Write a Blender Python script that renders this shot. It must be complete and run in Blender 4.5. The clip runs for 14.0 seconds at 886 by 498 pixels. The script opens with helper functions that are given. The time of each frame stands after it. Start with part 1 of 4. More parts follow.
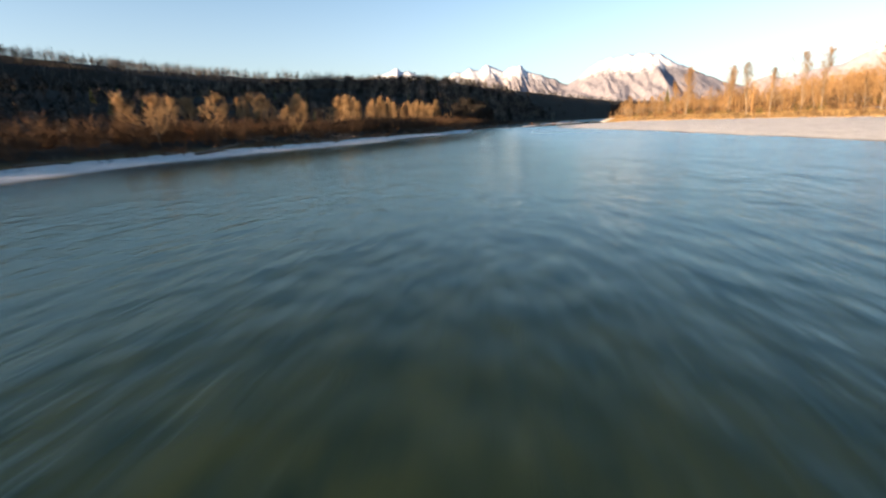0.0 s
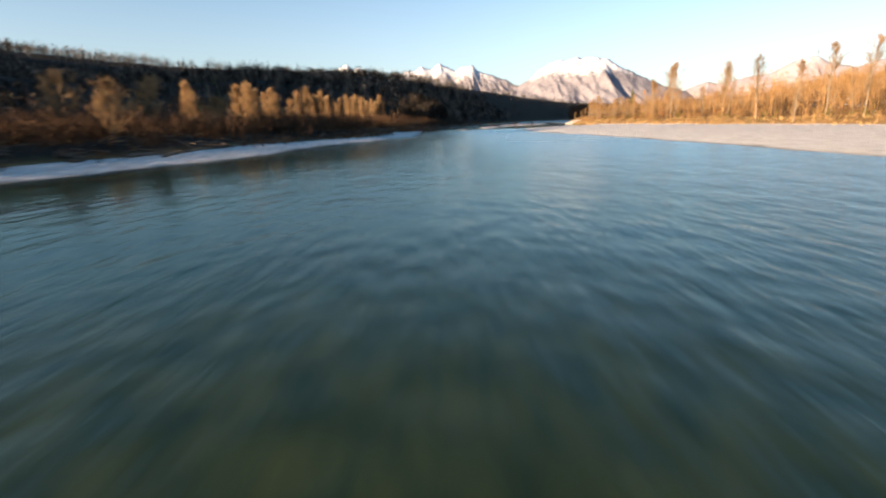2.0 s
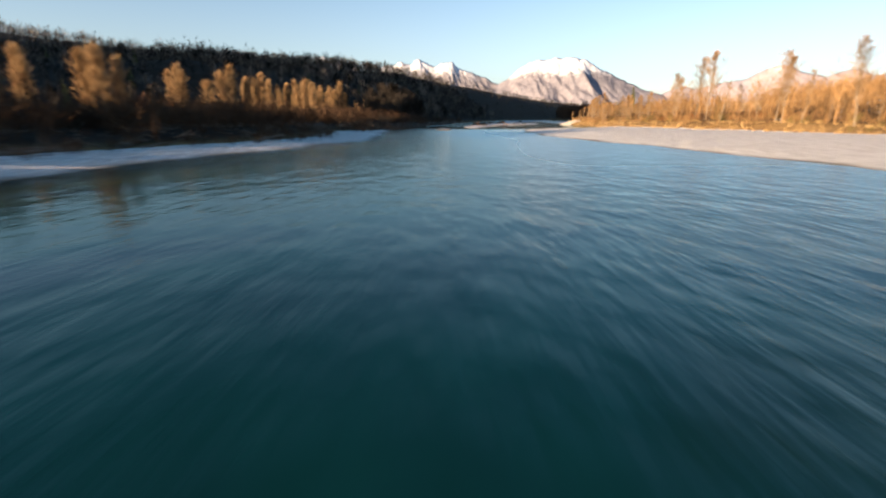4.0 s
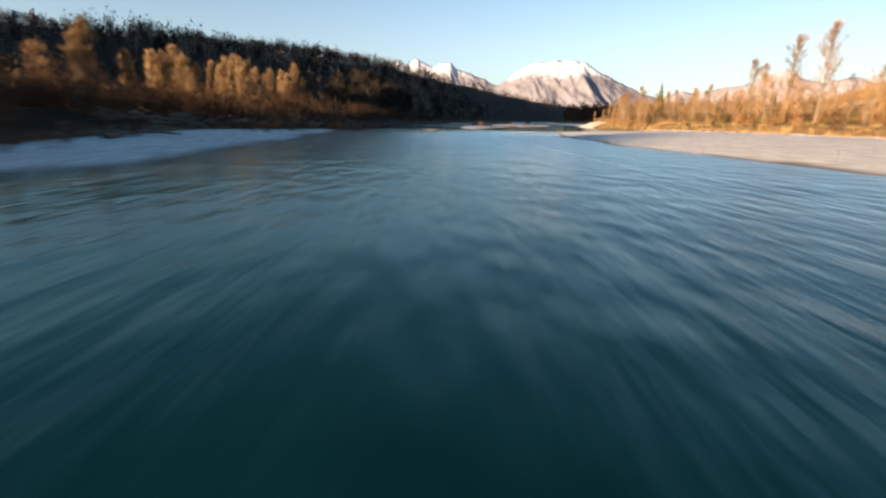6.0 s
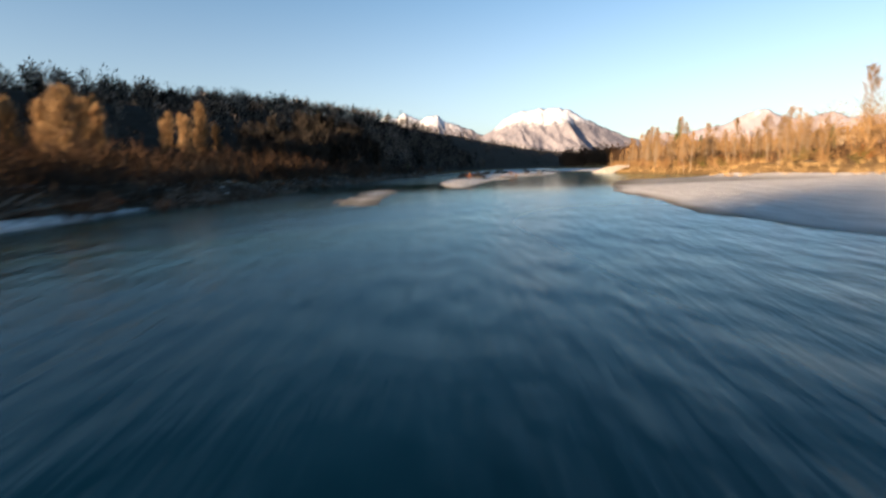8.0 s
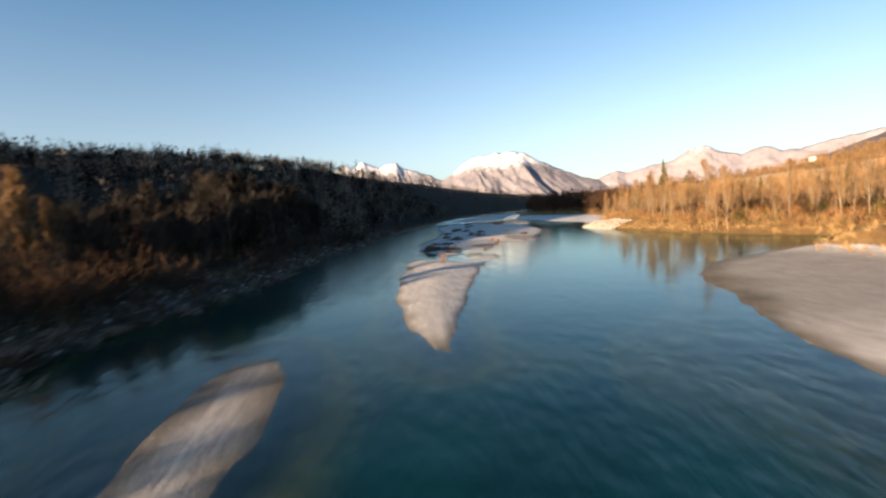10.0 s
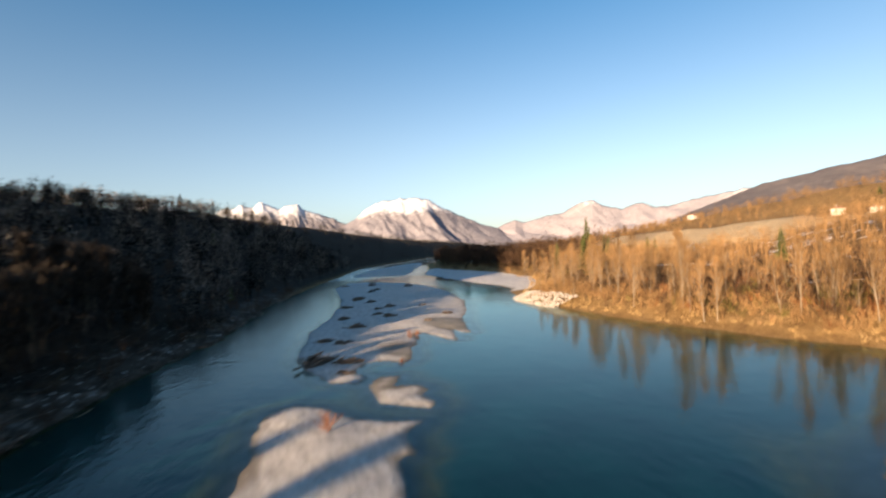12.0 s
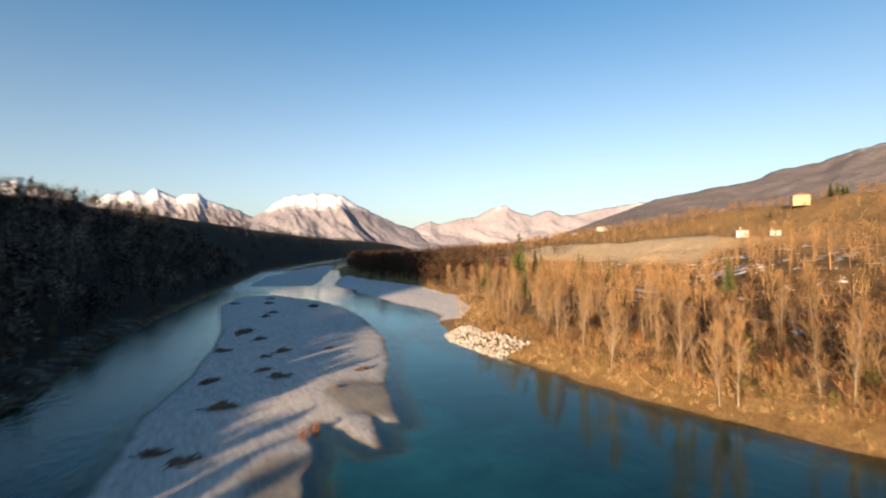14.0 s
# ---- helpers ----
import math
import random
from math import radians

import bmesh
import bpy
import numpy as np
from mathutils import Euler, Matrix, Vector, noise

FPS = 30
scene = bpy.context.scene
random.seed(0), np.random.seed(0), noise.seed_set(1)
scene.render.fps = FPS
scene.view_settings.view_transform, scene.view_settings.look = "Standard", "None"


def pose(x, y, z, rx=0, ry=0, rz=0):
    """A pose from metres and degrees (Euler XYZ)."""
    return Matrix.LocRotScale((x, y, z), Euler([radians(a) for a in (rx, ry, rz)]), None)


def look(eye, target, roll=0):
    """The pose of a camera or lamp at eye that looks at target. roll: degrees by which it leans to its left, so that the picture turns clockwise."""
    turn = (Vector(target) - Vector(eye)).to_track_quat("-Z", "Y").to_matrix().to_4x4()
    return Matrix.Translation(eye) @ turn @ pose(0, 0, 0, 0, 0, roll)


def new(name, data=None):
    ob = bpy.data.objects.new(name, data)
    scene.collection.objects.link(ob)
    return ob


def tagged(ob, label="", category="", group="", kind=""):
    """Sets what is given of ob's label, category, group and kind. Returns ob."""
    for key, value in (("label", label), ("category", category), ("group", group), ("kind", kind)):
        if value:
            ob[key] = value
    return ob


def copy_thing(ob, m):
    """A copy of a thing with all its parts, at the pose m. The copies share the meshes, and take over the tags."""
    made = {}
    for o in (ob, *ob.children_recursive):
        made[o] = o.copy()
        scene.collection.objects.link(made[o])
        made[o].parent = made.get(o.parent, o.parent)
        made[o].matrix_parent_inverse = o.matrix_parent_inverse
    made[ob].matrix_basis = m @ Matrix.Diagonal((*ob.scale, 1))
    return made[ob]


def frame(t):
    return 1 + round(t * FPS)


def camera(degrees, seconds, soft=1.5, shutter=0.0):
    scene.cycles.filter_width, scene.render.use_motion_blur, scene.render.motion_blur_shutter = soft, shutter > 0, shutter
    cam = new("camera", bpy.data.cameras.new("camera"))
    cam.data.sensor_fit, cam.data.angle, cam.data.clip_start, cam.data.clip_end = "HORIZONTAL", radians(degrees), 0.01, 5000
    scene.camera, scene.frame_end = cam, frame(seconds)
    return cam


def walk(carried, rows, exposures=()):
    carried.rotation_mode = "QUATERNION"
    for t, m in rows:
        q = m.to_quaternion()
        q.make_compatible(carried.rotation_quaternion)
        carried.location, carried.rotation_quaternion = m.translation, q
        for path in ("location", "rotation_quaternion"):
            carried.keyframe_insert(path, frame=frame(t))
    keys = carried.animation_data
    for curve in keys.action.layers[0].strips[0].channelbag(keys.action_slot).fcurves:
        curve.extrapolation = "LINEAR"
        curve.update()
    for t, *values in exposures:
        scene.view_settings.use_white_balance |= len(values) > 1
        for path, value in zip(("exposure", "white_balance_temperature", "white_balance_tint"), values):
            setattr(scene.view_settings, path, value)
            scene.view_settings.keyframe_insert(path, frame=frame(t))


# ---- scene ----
cam = camera(85.4, 14.0, soft=2.1, shutter=1.0)
PATH = [
    (0, (11.949, -19.443, 3.325), (11.812, -17.513, 2.819), -2.3),
    (0.5, (12.29, -9.177, 3.282), (12.185, -7.244, 2.78), 0.2),
    (1, (12.567, 1.589, 3.212), (12.507, 3.522, 2.699), 0.1),
    (1.5, (12.732, 12.924, 3.675), (12.728, 14.854, 3.151), -0.9),
    (2, (13.051, 23.99, 3.677), (13.107, 25.921, 3.161), -1.3),
    (2.5, (13.511, 35.057, 3.872), (13.615, 36.987, 3.358), -1.2),
    (3, (14.012, 46.183, 4.15), (14.138, 48.107, 3.617), -0.8),
    (5.5, (20.538, 109.208, 2.268), (20.709, 111.131, 1.745), 1.6),
    (6, (22.291, 121.596, 2.263), (22.462, 123.519, 1.738), 1.4),
    (6.5, (24.032, 134.191, 2.169), (24.209, 136.11, 1.633), 1.6),
    (7, (26.245, 146.434, 2.27), (26.427, 148.356, 1.748), 1.3),
    (7.5, (28.224, 158.184, 2.137), (28.413, 160.128, 1.706), -0.1),
    (8, (29.927, 169.92, 2.559), (30.123, 171.883, 2.229), -1.2),
    (10.5, (35.627, 213.22, 9.035), (36.063, 215.168, 8.906), -4.1),
    (11, (37.389, 221.341, 10.45), (37.929, 223.265, 10.357), -4.0),
    (11.5, (39.216, 228.982, 11.924), (39.863, 230.874, 11.883), -3.2),
    (12, (41.555, 236.666, 13.227), (42.303, 238.521, 13.234), -2.6),
    (12.5, (43.727, 243.314, 14.572), (44.566, 245.129, 14.598), -1.4),
    (13, (46.219, 249.919, 15.718), (47.141, 251.694, 15.737), 0.2),
    (13.5, (48.377, 255.457, 17.138), (49.374, 257.191, 17.142), -0.2),
    (14, (50.798, 260.99, 18.446), (51.864, 262.683, 18.442), -0.4),
]
walk(cam, [(t, look(eye, target, roll)) for t, eye, target, roll in PATH],
     [(0, 2.05), (3, 1.9), (8, 1.8), (11, 1.75), (14, 1.6)])

# ---- light ----
SUN_EL, SUN_AZ = radians(9.0), radians(236.0)   # azimuth clockwise from +y
sun_dir = Vector((math.sin(SUN_AZ) * math.cos(SUN_EL), math.cos(SUN_AZ) * math.cos(SUN_EL), math.sin(SUN_EL)))
world = bpy.data.worlds.new("world")
scene.world = world
world.use_nodes = True
wn = world.node_tree.nodes
sky = wn.new("ShaderNodeTexSky")
sky.sky_type, sky.sun_disc = "NISHITA", False
sky.sun_elevation, sky.sun_rotation = SUN_EL, SUN_AZ
sky.altitude, sky.air_density, sky.dust_density, sky.ozone_density = 300, 1.0, 0.9, 3.0
soften = wn.new("ShaderNodeHueSaturation")
soften.inputs["Hue"].default_value = 0.494
# paler towards the hazy horizon, deeper overhead
way_up = wn.new("ShaderNodeSeparateXYZ")
depth_of_sky = wn.new("ShaderNodeMapRange")
for key, value in (("From Min", 0.0), ("From Max", 0.5), ("To Min", 0.58), ("To Max", 1.15)):
    depth_of_sky.inputs[key].default_value = value
world.node_tree.links.new(wn.new("ShaderNodeTexCoord").outputs["Generated"], way_up.inputs[0])
world.node_tree.links.new(way_up.outputs["Z"], depth_of_sky.inputs["Value"])
world.node_tree.links.new(depth_of_sky.outputs[0], soften.inputs["Saturation"])
tint = wn.new("ShaderNodeMix")
tint.data_type, tint.blend_type = "RGBA", "MULTIPLY"
tint.inputs[0].default_value, tint.inputs[7].default_value = 1.0, (1.045, 0.985, 0.965, 1)
world.node_tree.links.new(sky.outputs[0], soften.inputs["Color"])
world.node_tree.links.new(soften.outputs[0], tint.inputs[6])
world.node_tree.links.new(tint.outputs[2], wn["Background"].inputs[0])
wn["Background"].inputs[1].default_value = 0.075
sun = new("sun", bpy.data.lights.new("sun", "SUN"))
sun.data.energy, sun.data.angle, sun.data.color = 5.0, radians(0.6), (1.0, 0.7, 0.43)
sun.matrix_world = look(sun_dir * 100, (0, 0, 0))

# ---- materials ----
def material(name, rough=0.9):
    m = bpy.data.materials.new(name)
    m.use_nodes = True
    b = m.node_tree.nodes["Principled BSDF"]
    b.inputs["Roughness"].default_value = rough
    b.inputs["Specular IOR Level"].default_value = 0.2
    return m, m.node_tree, b


def node(nt, kind, **sets):
    n = nt.nodes.new(kind)
    for k, v in sets.items():
        n.inputs[k.replace("_", " ")].default_value = v
    return n


def noise_of(nt, scale, detail=4.0, rough=0.6, coord=None):
    n = node(nt, "ShaderNodeTexNoise", Scale=scale, Detail=detail, Roughness=rough)
    if coord is None:
        coord = nt.nodes.new("ShaderNodeNewGeometry").outputs["Position"]
    nt.links.new(coord, n.inputs["Vector"])
    return n.outputs["Fac"]


def ramp_of(nt, fac, *stops):
    r = nt.nodes.new("ShaderNodeValToRGB")
    e = r.color_ramp.elements
    while len(e) < len(stops):
        e.new(0.5)
    for i, (p, c) in enumerate(stops):
        e[i].position, e[i].color = p, (*c, 1)
    nt.links.new(fac, r.inputs[0])
    return r.outputs[0]


def steps_of(nt, fac, lo, hi):
    r = node(nt, "ShaderNodeMapRange")
    r.inputs["From Min"].default_value, r.inputs["From Max"].default_value = lo, hi
    r.interpolation_type = "SMOOTHSTEP"
    nt.links.new(fac, r.inputs["Value"])
    return r.outputs["Result"]


def mixed(nt, fac, a, b):
    m = nt.nodes.new("ShaderNodeMix")
    m.data_type = "RGBA"
    for sock, v in ((m.inputs[0], fac), (m.inputs[6], a), (m.inputs[7], b)):
        if isinstance(v, tuple):
            sock.default_value = (*v, 1)
        elif isinstance(v, float):
            sock.default_value = v
        else:
            nt.links.new(v, sock)
    return m.outputs[2]


def math_of(nt, op, a, b):
    m = nt.nodes.new("ShaderNodeMath")
    m.operation = op
    for sock, v in ((m.inputs[0], a), (m.inputs[1], b)):
        if isinstance(v, (int, float)):
            sock.default_value = v
        else:
            nt.links.new(v, sock)
    return m.outputs[0]


def bumped(nt, bsdf, height, strength, distance):
    b = node(nt, "ShaderNodeBump", Strength=strength, Distance=distance)
    nt.links.new(height, b.inputs["Height"])
    nt.links.new(b.outputs[0], bsdf.inputs["Normal"])


def speckled(name, stops, scale, fine, rough=0.9, bump=0.4, dist=0.05):
    """A rough natural surface: colour stops over noise at two scales."""
    m, nt, b = material(name, rough)
    f = math_of(nt, "ADD", math_of(nt, "MULTIPLY", noise_of(nt, scale), 0.6), math_of(nt, "MULTIPLY", noise_of(nt, fine), 0.4))
    nt.links.new(ramp_of(nt, f, *stops), b.inputs["Base Color"])
    bumped(nt, b, noise_of(nt, fine), bump, dist)
    return m


def twig_material(name, dark, light, scale=0.09, lo=0.3, hi=0.8):
    """Bare twigs and bark: each twig its own tone, with drifts of tone through the wood."""
    m, nt, b = material(name, 0.9)
    b.inputs["Specular IOR Level"].default_value = 0.03
    g = nt.nodes.new("ShaderNodeNewGeometry")
    f = math_of(nt, "ADD", math_of(nt, "MULTIPLY", noise_of(nt, scale, 2.0), 0.75), math_of(nt, "MULTIPLY", g.outputs["Random Per Island"], 0.3))
    o = nt.nodes.new("ShaderNodeObjectInfo")
    f = math_of(nt, "ADD", f, math_of(nt, "MULTIPLY", o.outputs["Random"], 0.15))
    nt.links.new(ramp_of(nt, f, (lo, dark), (hi, light)), b.inputs["Base Color"])
    return m


GOLD_TWIG = twig_material("gold_twig", (0.05, 0.034, 0.017), (0.36, 0.216, 0.1), 0.14, 0.36, 0.8)
RIVER_TWIG = twig_material("river_twig", (0.095, 0.06, 0.031), (0.38, 0.25, 0.133))
# hill shade is put into this colour: near-black drifts for gaps between crowns
SHADED_HILL_TWIG = twig_material("shaded_hill_twig", (0.002, 0.0025, 0.003), (0.16, 0.137, 0.112), 0.13, 0.56, 0.76)
# grey twigs darkened so the bank growth looks shaded even where sun falls
SHADED_GREY_TWIG = twig_material("shaded_grey_twig", (0.012, 0.011, 0.01), (0.07, 0.059, 0.049), 0.12, 0.42, 0.8)
ASH_TWIG = twig_material("ash_twig", (0.02, 0.018, 0.016), (0.21, 0.178, 0.147), 0.13, 0.5, 0.78)
RUST_TWIG = twig_material("rust_twig", (0.12, 0.045, 0.018), (0.3, 0.125, 0.045))
OLIVE_TWIG = twig_material("olive_twig", (0.05, 0.048, 0.014), (0.17, 0.145, 0.045))
# brown twigs darkened: the shade under bank and bend trees sits in their colour
SHADED_BRAMBLE = twig_material("shaded_bramble_twig", (0.03, 0.019, 0.013), (0.092, 0.056, 0.034))
PALE_BARK = speckled("pale_bark", ((0.3, (0.13, 0.1, 0.07)), (0.7, (0.32, 0.26, 0.19))), 0.8, 6.0)
DARK_BARK = speckled("dark_bark", ((0.3, (0.08, 0.06, 0.045)), (0.7, (0.2, 0.155, 0.11))), 0.8, 6.0)
NEEDLES = twig_material("needles", (0.035, 0.05, 0.018), (0.1, 0.11, 0.04), 0.2)
DRIFT = speckled("driftwood", ((0.3, (0.06, 0.043, 0.032)), (0.7, (0.18, 0.14, 0.105))), 1.5, 9.0)
BOULDER = speckled("boulder_stone", ((0.3, (0.22, 0.195, 0.17)), (0.65, (0.46, 0.42, 0.38))), 0.9, 5.0, 0.9, 0.5, 0.08)
COBBLE = speckled("cobble_stone", ((0.3, (0.2, 0.185, 0.17)), (0.7, (0.42, 0.4, 0.365))), 0.7, 7.0)


def ground_material():
    m, nt, b = material("valley_ground", 0.95)
    b.inputs["Specular IOR Level"].default_value = 0.06
    def attr(n):
        a = nt.nodes.new("ShaderNodeAttribute")
        a.attribute_name = n
        return a.outputs["Fac"]
    big, mid, fine, grit = noise_of(nt, 0.035), noise_of(nt, 0.3, 5.0), noise_of(nt, 2.5, 6.0, 0.7), noise_of(nt, 14.0, 3.0, 0.8)
    combed = nt.nodes.new("ShaderNodeMapping")
    combed.inputs["Scale"].default_value = (2.6, 0.5, 1.0)
    combed.inputs["Rotation"].default_value = (0, 0, radians(14))
    nt.links.new(nt.nodes.new("ShaderNodeNewGeometry").outputs["Position"], combed.inputs["Vector"])
    ripple = noise_of(nt, 0.8, 5.0, 0.7, combed.outputs[0])
    gravel = ramp_of(nt, math_of(nt, "ADD", math_of(nt, "MULTIPLY", ripple, 0.6), math_of(nt, "MULTIPLY", grit, 0.4)),
                     (0.34, (0.3, 0.28, 0.262)), (0.5, (0.58, 0.555, 0.525)), (0.64, (0.76, 0.74, 0.71)))
    wet = ramp_of(nt, mid, (0.3, (0.1, 0.087, 0.068)), (0.7, (0.22, 0.195, 0.155)))
    gravel = mixed(nt, attr("wet"), gravel, wet)
    grass = ramp_of(nt, math_of(nt, "ADD", math_of(nt, "MULTIPLY", mid, 0.5), math_of(nt, "MULTIPLY", fine, 0.5)),
                    (0.3, (0.11, 0.062, 0.027)), (0.5, (0.25, 0.155, 0.064)), (0.7, (0.4, 0.27, 0.125)))
    # near-black: shade of the left bank and hill is put into this colour
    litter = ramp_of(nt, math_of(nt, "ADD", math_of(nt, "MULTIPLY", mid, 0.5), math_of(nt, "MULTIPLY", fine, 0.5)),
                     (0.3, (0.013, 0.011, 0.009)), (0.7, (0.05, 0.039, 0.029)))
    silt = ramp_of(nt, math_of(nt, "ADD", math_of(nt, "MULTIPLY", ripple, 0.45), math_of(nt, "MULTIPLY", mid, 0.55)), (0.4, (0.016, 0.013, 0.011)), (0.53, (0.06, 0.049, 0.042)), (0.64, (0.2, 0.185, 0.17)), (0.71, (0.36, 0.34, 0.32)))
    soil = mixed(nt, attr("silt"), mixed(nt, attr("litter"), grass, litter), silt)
    field = ramp_of(nt, mid, (0.3, (0.4, 0.3, 0.17)), (0.7, (0.6, 0.45, 0.27)))
    soil = mixed(nt, attr("field"), soil, field)
    snow = math_of(nt, "MULTIPLY", steps_of(nt, math_of(nt, "ADD", math_of(nt, "MULTIPLY", big, 0.4), math_of(nt, "MULTIPLY", mid, 0.6)), 0.56, 0.6), attr("snow"))
    soil = mixed(nt, snow, soil, (0.8, 0.82, 0.86))
    edge = steps_of(nt, math_of(nt, "ADD", attr("gravel"), math_of(nt, "MULTIPLY", math_of(nt, "SUBTRACT", fine, 0.5), 0.6)), 0.4, 0.6)
    nt.links.new(mixed(nt, edge, soil, gravel), b.inputs["Base Color"])
    bumped(nt, b, math_of(nt, "ADD", fine, math_of(nt, "ADD", math_of(nt, "MULTIPLY", grit, 0.5), math_of(nt, "ADD", math_of(nt, "MULTIPLY", mid, 1.2), math_of(nt, "MULTIPLY", ripple, 1.0)))), 0.8, 0.22)
    return m


def water_material():
    m, nt, b = material("river_water", 0.06)
    nt.nodes.remove(b)
    geo = nt.nodes.new("ShaderNodeNewGeometry")
    mp = nt.nodes.new("ShaderNodeMapping")
    mp.inputs["Scale"].default_value = (1.0, 0.6, 1.0)
    mp.inputs["Rotation"].default_value = (0, 0, radians(12))
    nt.links.new(geo.outputs["Position"], mp.inputs["Vector"])
    def attr(n):
        a = nt.nodes.new("ShaderNodeAttribute")
        a.attribute_name = n
        return a.outputs["Fac"]
    chop = attr("chop")
    w1, w2, w3 = (noise_of(nt, s, 3.0, 0.55, mp.outputs[0]) for s in (0.35, 1.1, 3.2))
    height = math_of(nt, "ADD", math_of(nt, "MULTIPLY", w1, 0.2), math_of(nt, "ADD", math_of(nt, "MULTIPLY", w2, 0.15), math_of(nt, "MULTIPLY", w3, 0.035)))
    bump = node(nt, "ShaderNodeBump", Distance=1.0)
    nt.links.new(chop, bump.inputs["Strength"])
    nt.links.new(height, bump.inputs["Height"])
    # the body of the water: green-brown over the near bed, teal where deep
    bed = noise_of(nt, 0.16, 4.0, 0.6)
    depth = attr("depth")
    deep = ramp_of(nt, bed, (0.35, (0.001, 0.0145, 0.0115)), (0.7, (0.002, 0.029, 0.0245)))
    green = ramp_of(nt, noise_of(nt, 1.1, 5.0, 0.7), (0.35, (0.01, 0.021, 0.007)), (0.7, (0.052, 0.066, 0.02)))
    body = node(nt, "ShaderNodeBsdfDiffuse")
    # silt tone of the water, which also holds painted sheen and shade
    deep = mixed(nt, attr("silt_light"), deep, ramp_of(nt, bed, (0.35, (0.008, 0.07, 0.085)), (0.7, (0.018, 0.125, 0.145))))
    nt.links.new(mixed(nt, steps_of(nt, depth, 0.5, 0.95), green, deep), body.inputs["Color"])
    clear = node(nt, "ShaderNodeBsdfTransparent")
    clear.inputs["Color"].default_value = (0.72, 0.82, 0.78, 1)
    under = nt.nodes.new("ShaderNodeMixShader")
    nt.links.new(steps_of(nt, depth, 0.0, 0.8), under.inputs[0])
    nt.links.new(clear.outputs[0], under.inputs[1])
    nt.links.new(body.outputs[0], under.inputs[2])
    gloss = node(nt, "ShaderNodeBsdfGlossy")
    gloss.inputs["Color"].default_value = (0.79, 0.94, 0.985, 1)
    nt.links.new(math_of(nt, "ADD", math_of(nt, "MULTIPLY", chop, 0.22), 0.04), gloss.inputs["Roughness"])
    nt.links.new(bump.outputs[0], gloss.inputs["Normal"])
    fres = node(nt, "ShaderNodeFresnel", IOR=1.33)
    nt.links.new(bump.outputs[0], fres.inputs["Normal"])
    foam = node(nt, "ShaderNodeBsdfDiffuse")
    foam.inputs["Color"].default_value = (0.75, 0.8, 0.82, 1)
    top = nt.nodes.new("ShaderNodeMixShader")
    sheen = math_of(nt, "MULTIPLY", fres.outputs[0], 0.88)
    nt.links.new(sheen, top.inputs[0])
    nt.links.new(under.outputs[0], top.inputs[1])
    nt.links.new(gloss.outputs[0], top.inputs[2])
    white = nt.nodes.new("ShaderNodeMixShader")
    f = math_of(nt, "MULTIPLY", attr("foam"), steps_of(nt, noise_of(nt, 0.9, 5.0, 0.7, mp.outputs[0]), 0.5, 0.68))
    nt.links.new(f, white.inputs[0])
    nt.links.new(top.outputs[0], white.inputs[1])
    nt.links.new(foam.outputs[0], white.inputs[2])
    nt.links.new(white.outputs[0], nt.nodes["Material Output"].inputs["Surface"])
    return m


def mountain_material(name, rock_a, rock_b, snow_from, snow_full):
    """Bare rock under a cap of snow that thins out downwards along gullies."""
    m, nt, b = material(name, 0.95)
    b.inputs["Specular IOR Level"].default_value = 0.05
    geo = nt.nodes.new("ShaderNodeNewGeometry")
    sep = nt.nodes.new("ShaderNodeSeparateXYZ")
    nt.links.new(geo.outputs["Position"], sep.inputs[0])
    fall = nt.nodes.new("ShaderNodeMapping")
    fall.inputs["Scale"].default_value = (1.0, 1.0, 0.3)
    nt.links.new(geo.outputs["Position"], fall.inputs["Vector"])
    big, fine = noise_of(nt, 0.004, 5.0, 0.6), noise_of(nt, 0.03, 5.0, 0.65, fall.outputs[0])
    rock = ramp_of(nt, math_of(nt, "ADD", math_of(nt, "MULTIPLY", big, 0.5), math_of(nt, "MULTIPLY", fine, 0.5)), (0.35, rock_a), (0.65, rock_b))
    line = math_of(nt, "ADD", sep.outputs[2], math_of(nt, "ADD", math_of(nt, "MULTIPLY", math_of(nt, "SUBTRACT", fine, 0.5), 190.0), math_of(nt, "MULTIPLY", math_of(nt, "SUBTRACT", big, 0.5), 220.0)))
    snow = steps_of(nt, line, snow_from, snow_full)
    nt.links.new(mixed(nt, snow, rock, (0.58, 0.6, 0.65)), b.inputs["Base Color"])
    bumped(nt, b, fine, 0.8, 13.0)
    return m


# ---- mesh helpers ----
def tri_mesh(name, V, F, mat, smooth=False):
    V, F = np.asarray(V, dtype=np.float32), np.asarray(F, dtype=np.int32)
    me = bpy.data.meshes.new(name)
    me.vertices.add(len(V))
    me.vertices.foreach_set("co", V.ravel())
    k = F.shape[1]
    me.loops.add(F.size)
    me.loops.foreach_set("vertex_index", F.ravel())
    me.polygons.add(len(F))
    me.polygons.foreach_set("loop_start", np.arange(0, F.size, k, dtype=np.int32))
    me.update(calc_edges=True)
    me.validate()
    me.polygons.foreach_set("use_smooth", np.full(len(me.polygons), smooth))
    me.materials.append(mat)
    return me


def child(name, me, parent, label=""):
    ob = new(name, me)
    ob.parent = parent
    if label:
        ob["label"] = label
    return ob


def part(name, bm, mat, parent, label=""):
    me = bpy.data.meshes.new(name)
    bm.to_mesh(me)
    bm.free()
    me.materials.append(mat)
    return child(name, me, parent, label)


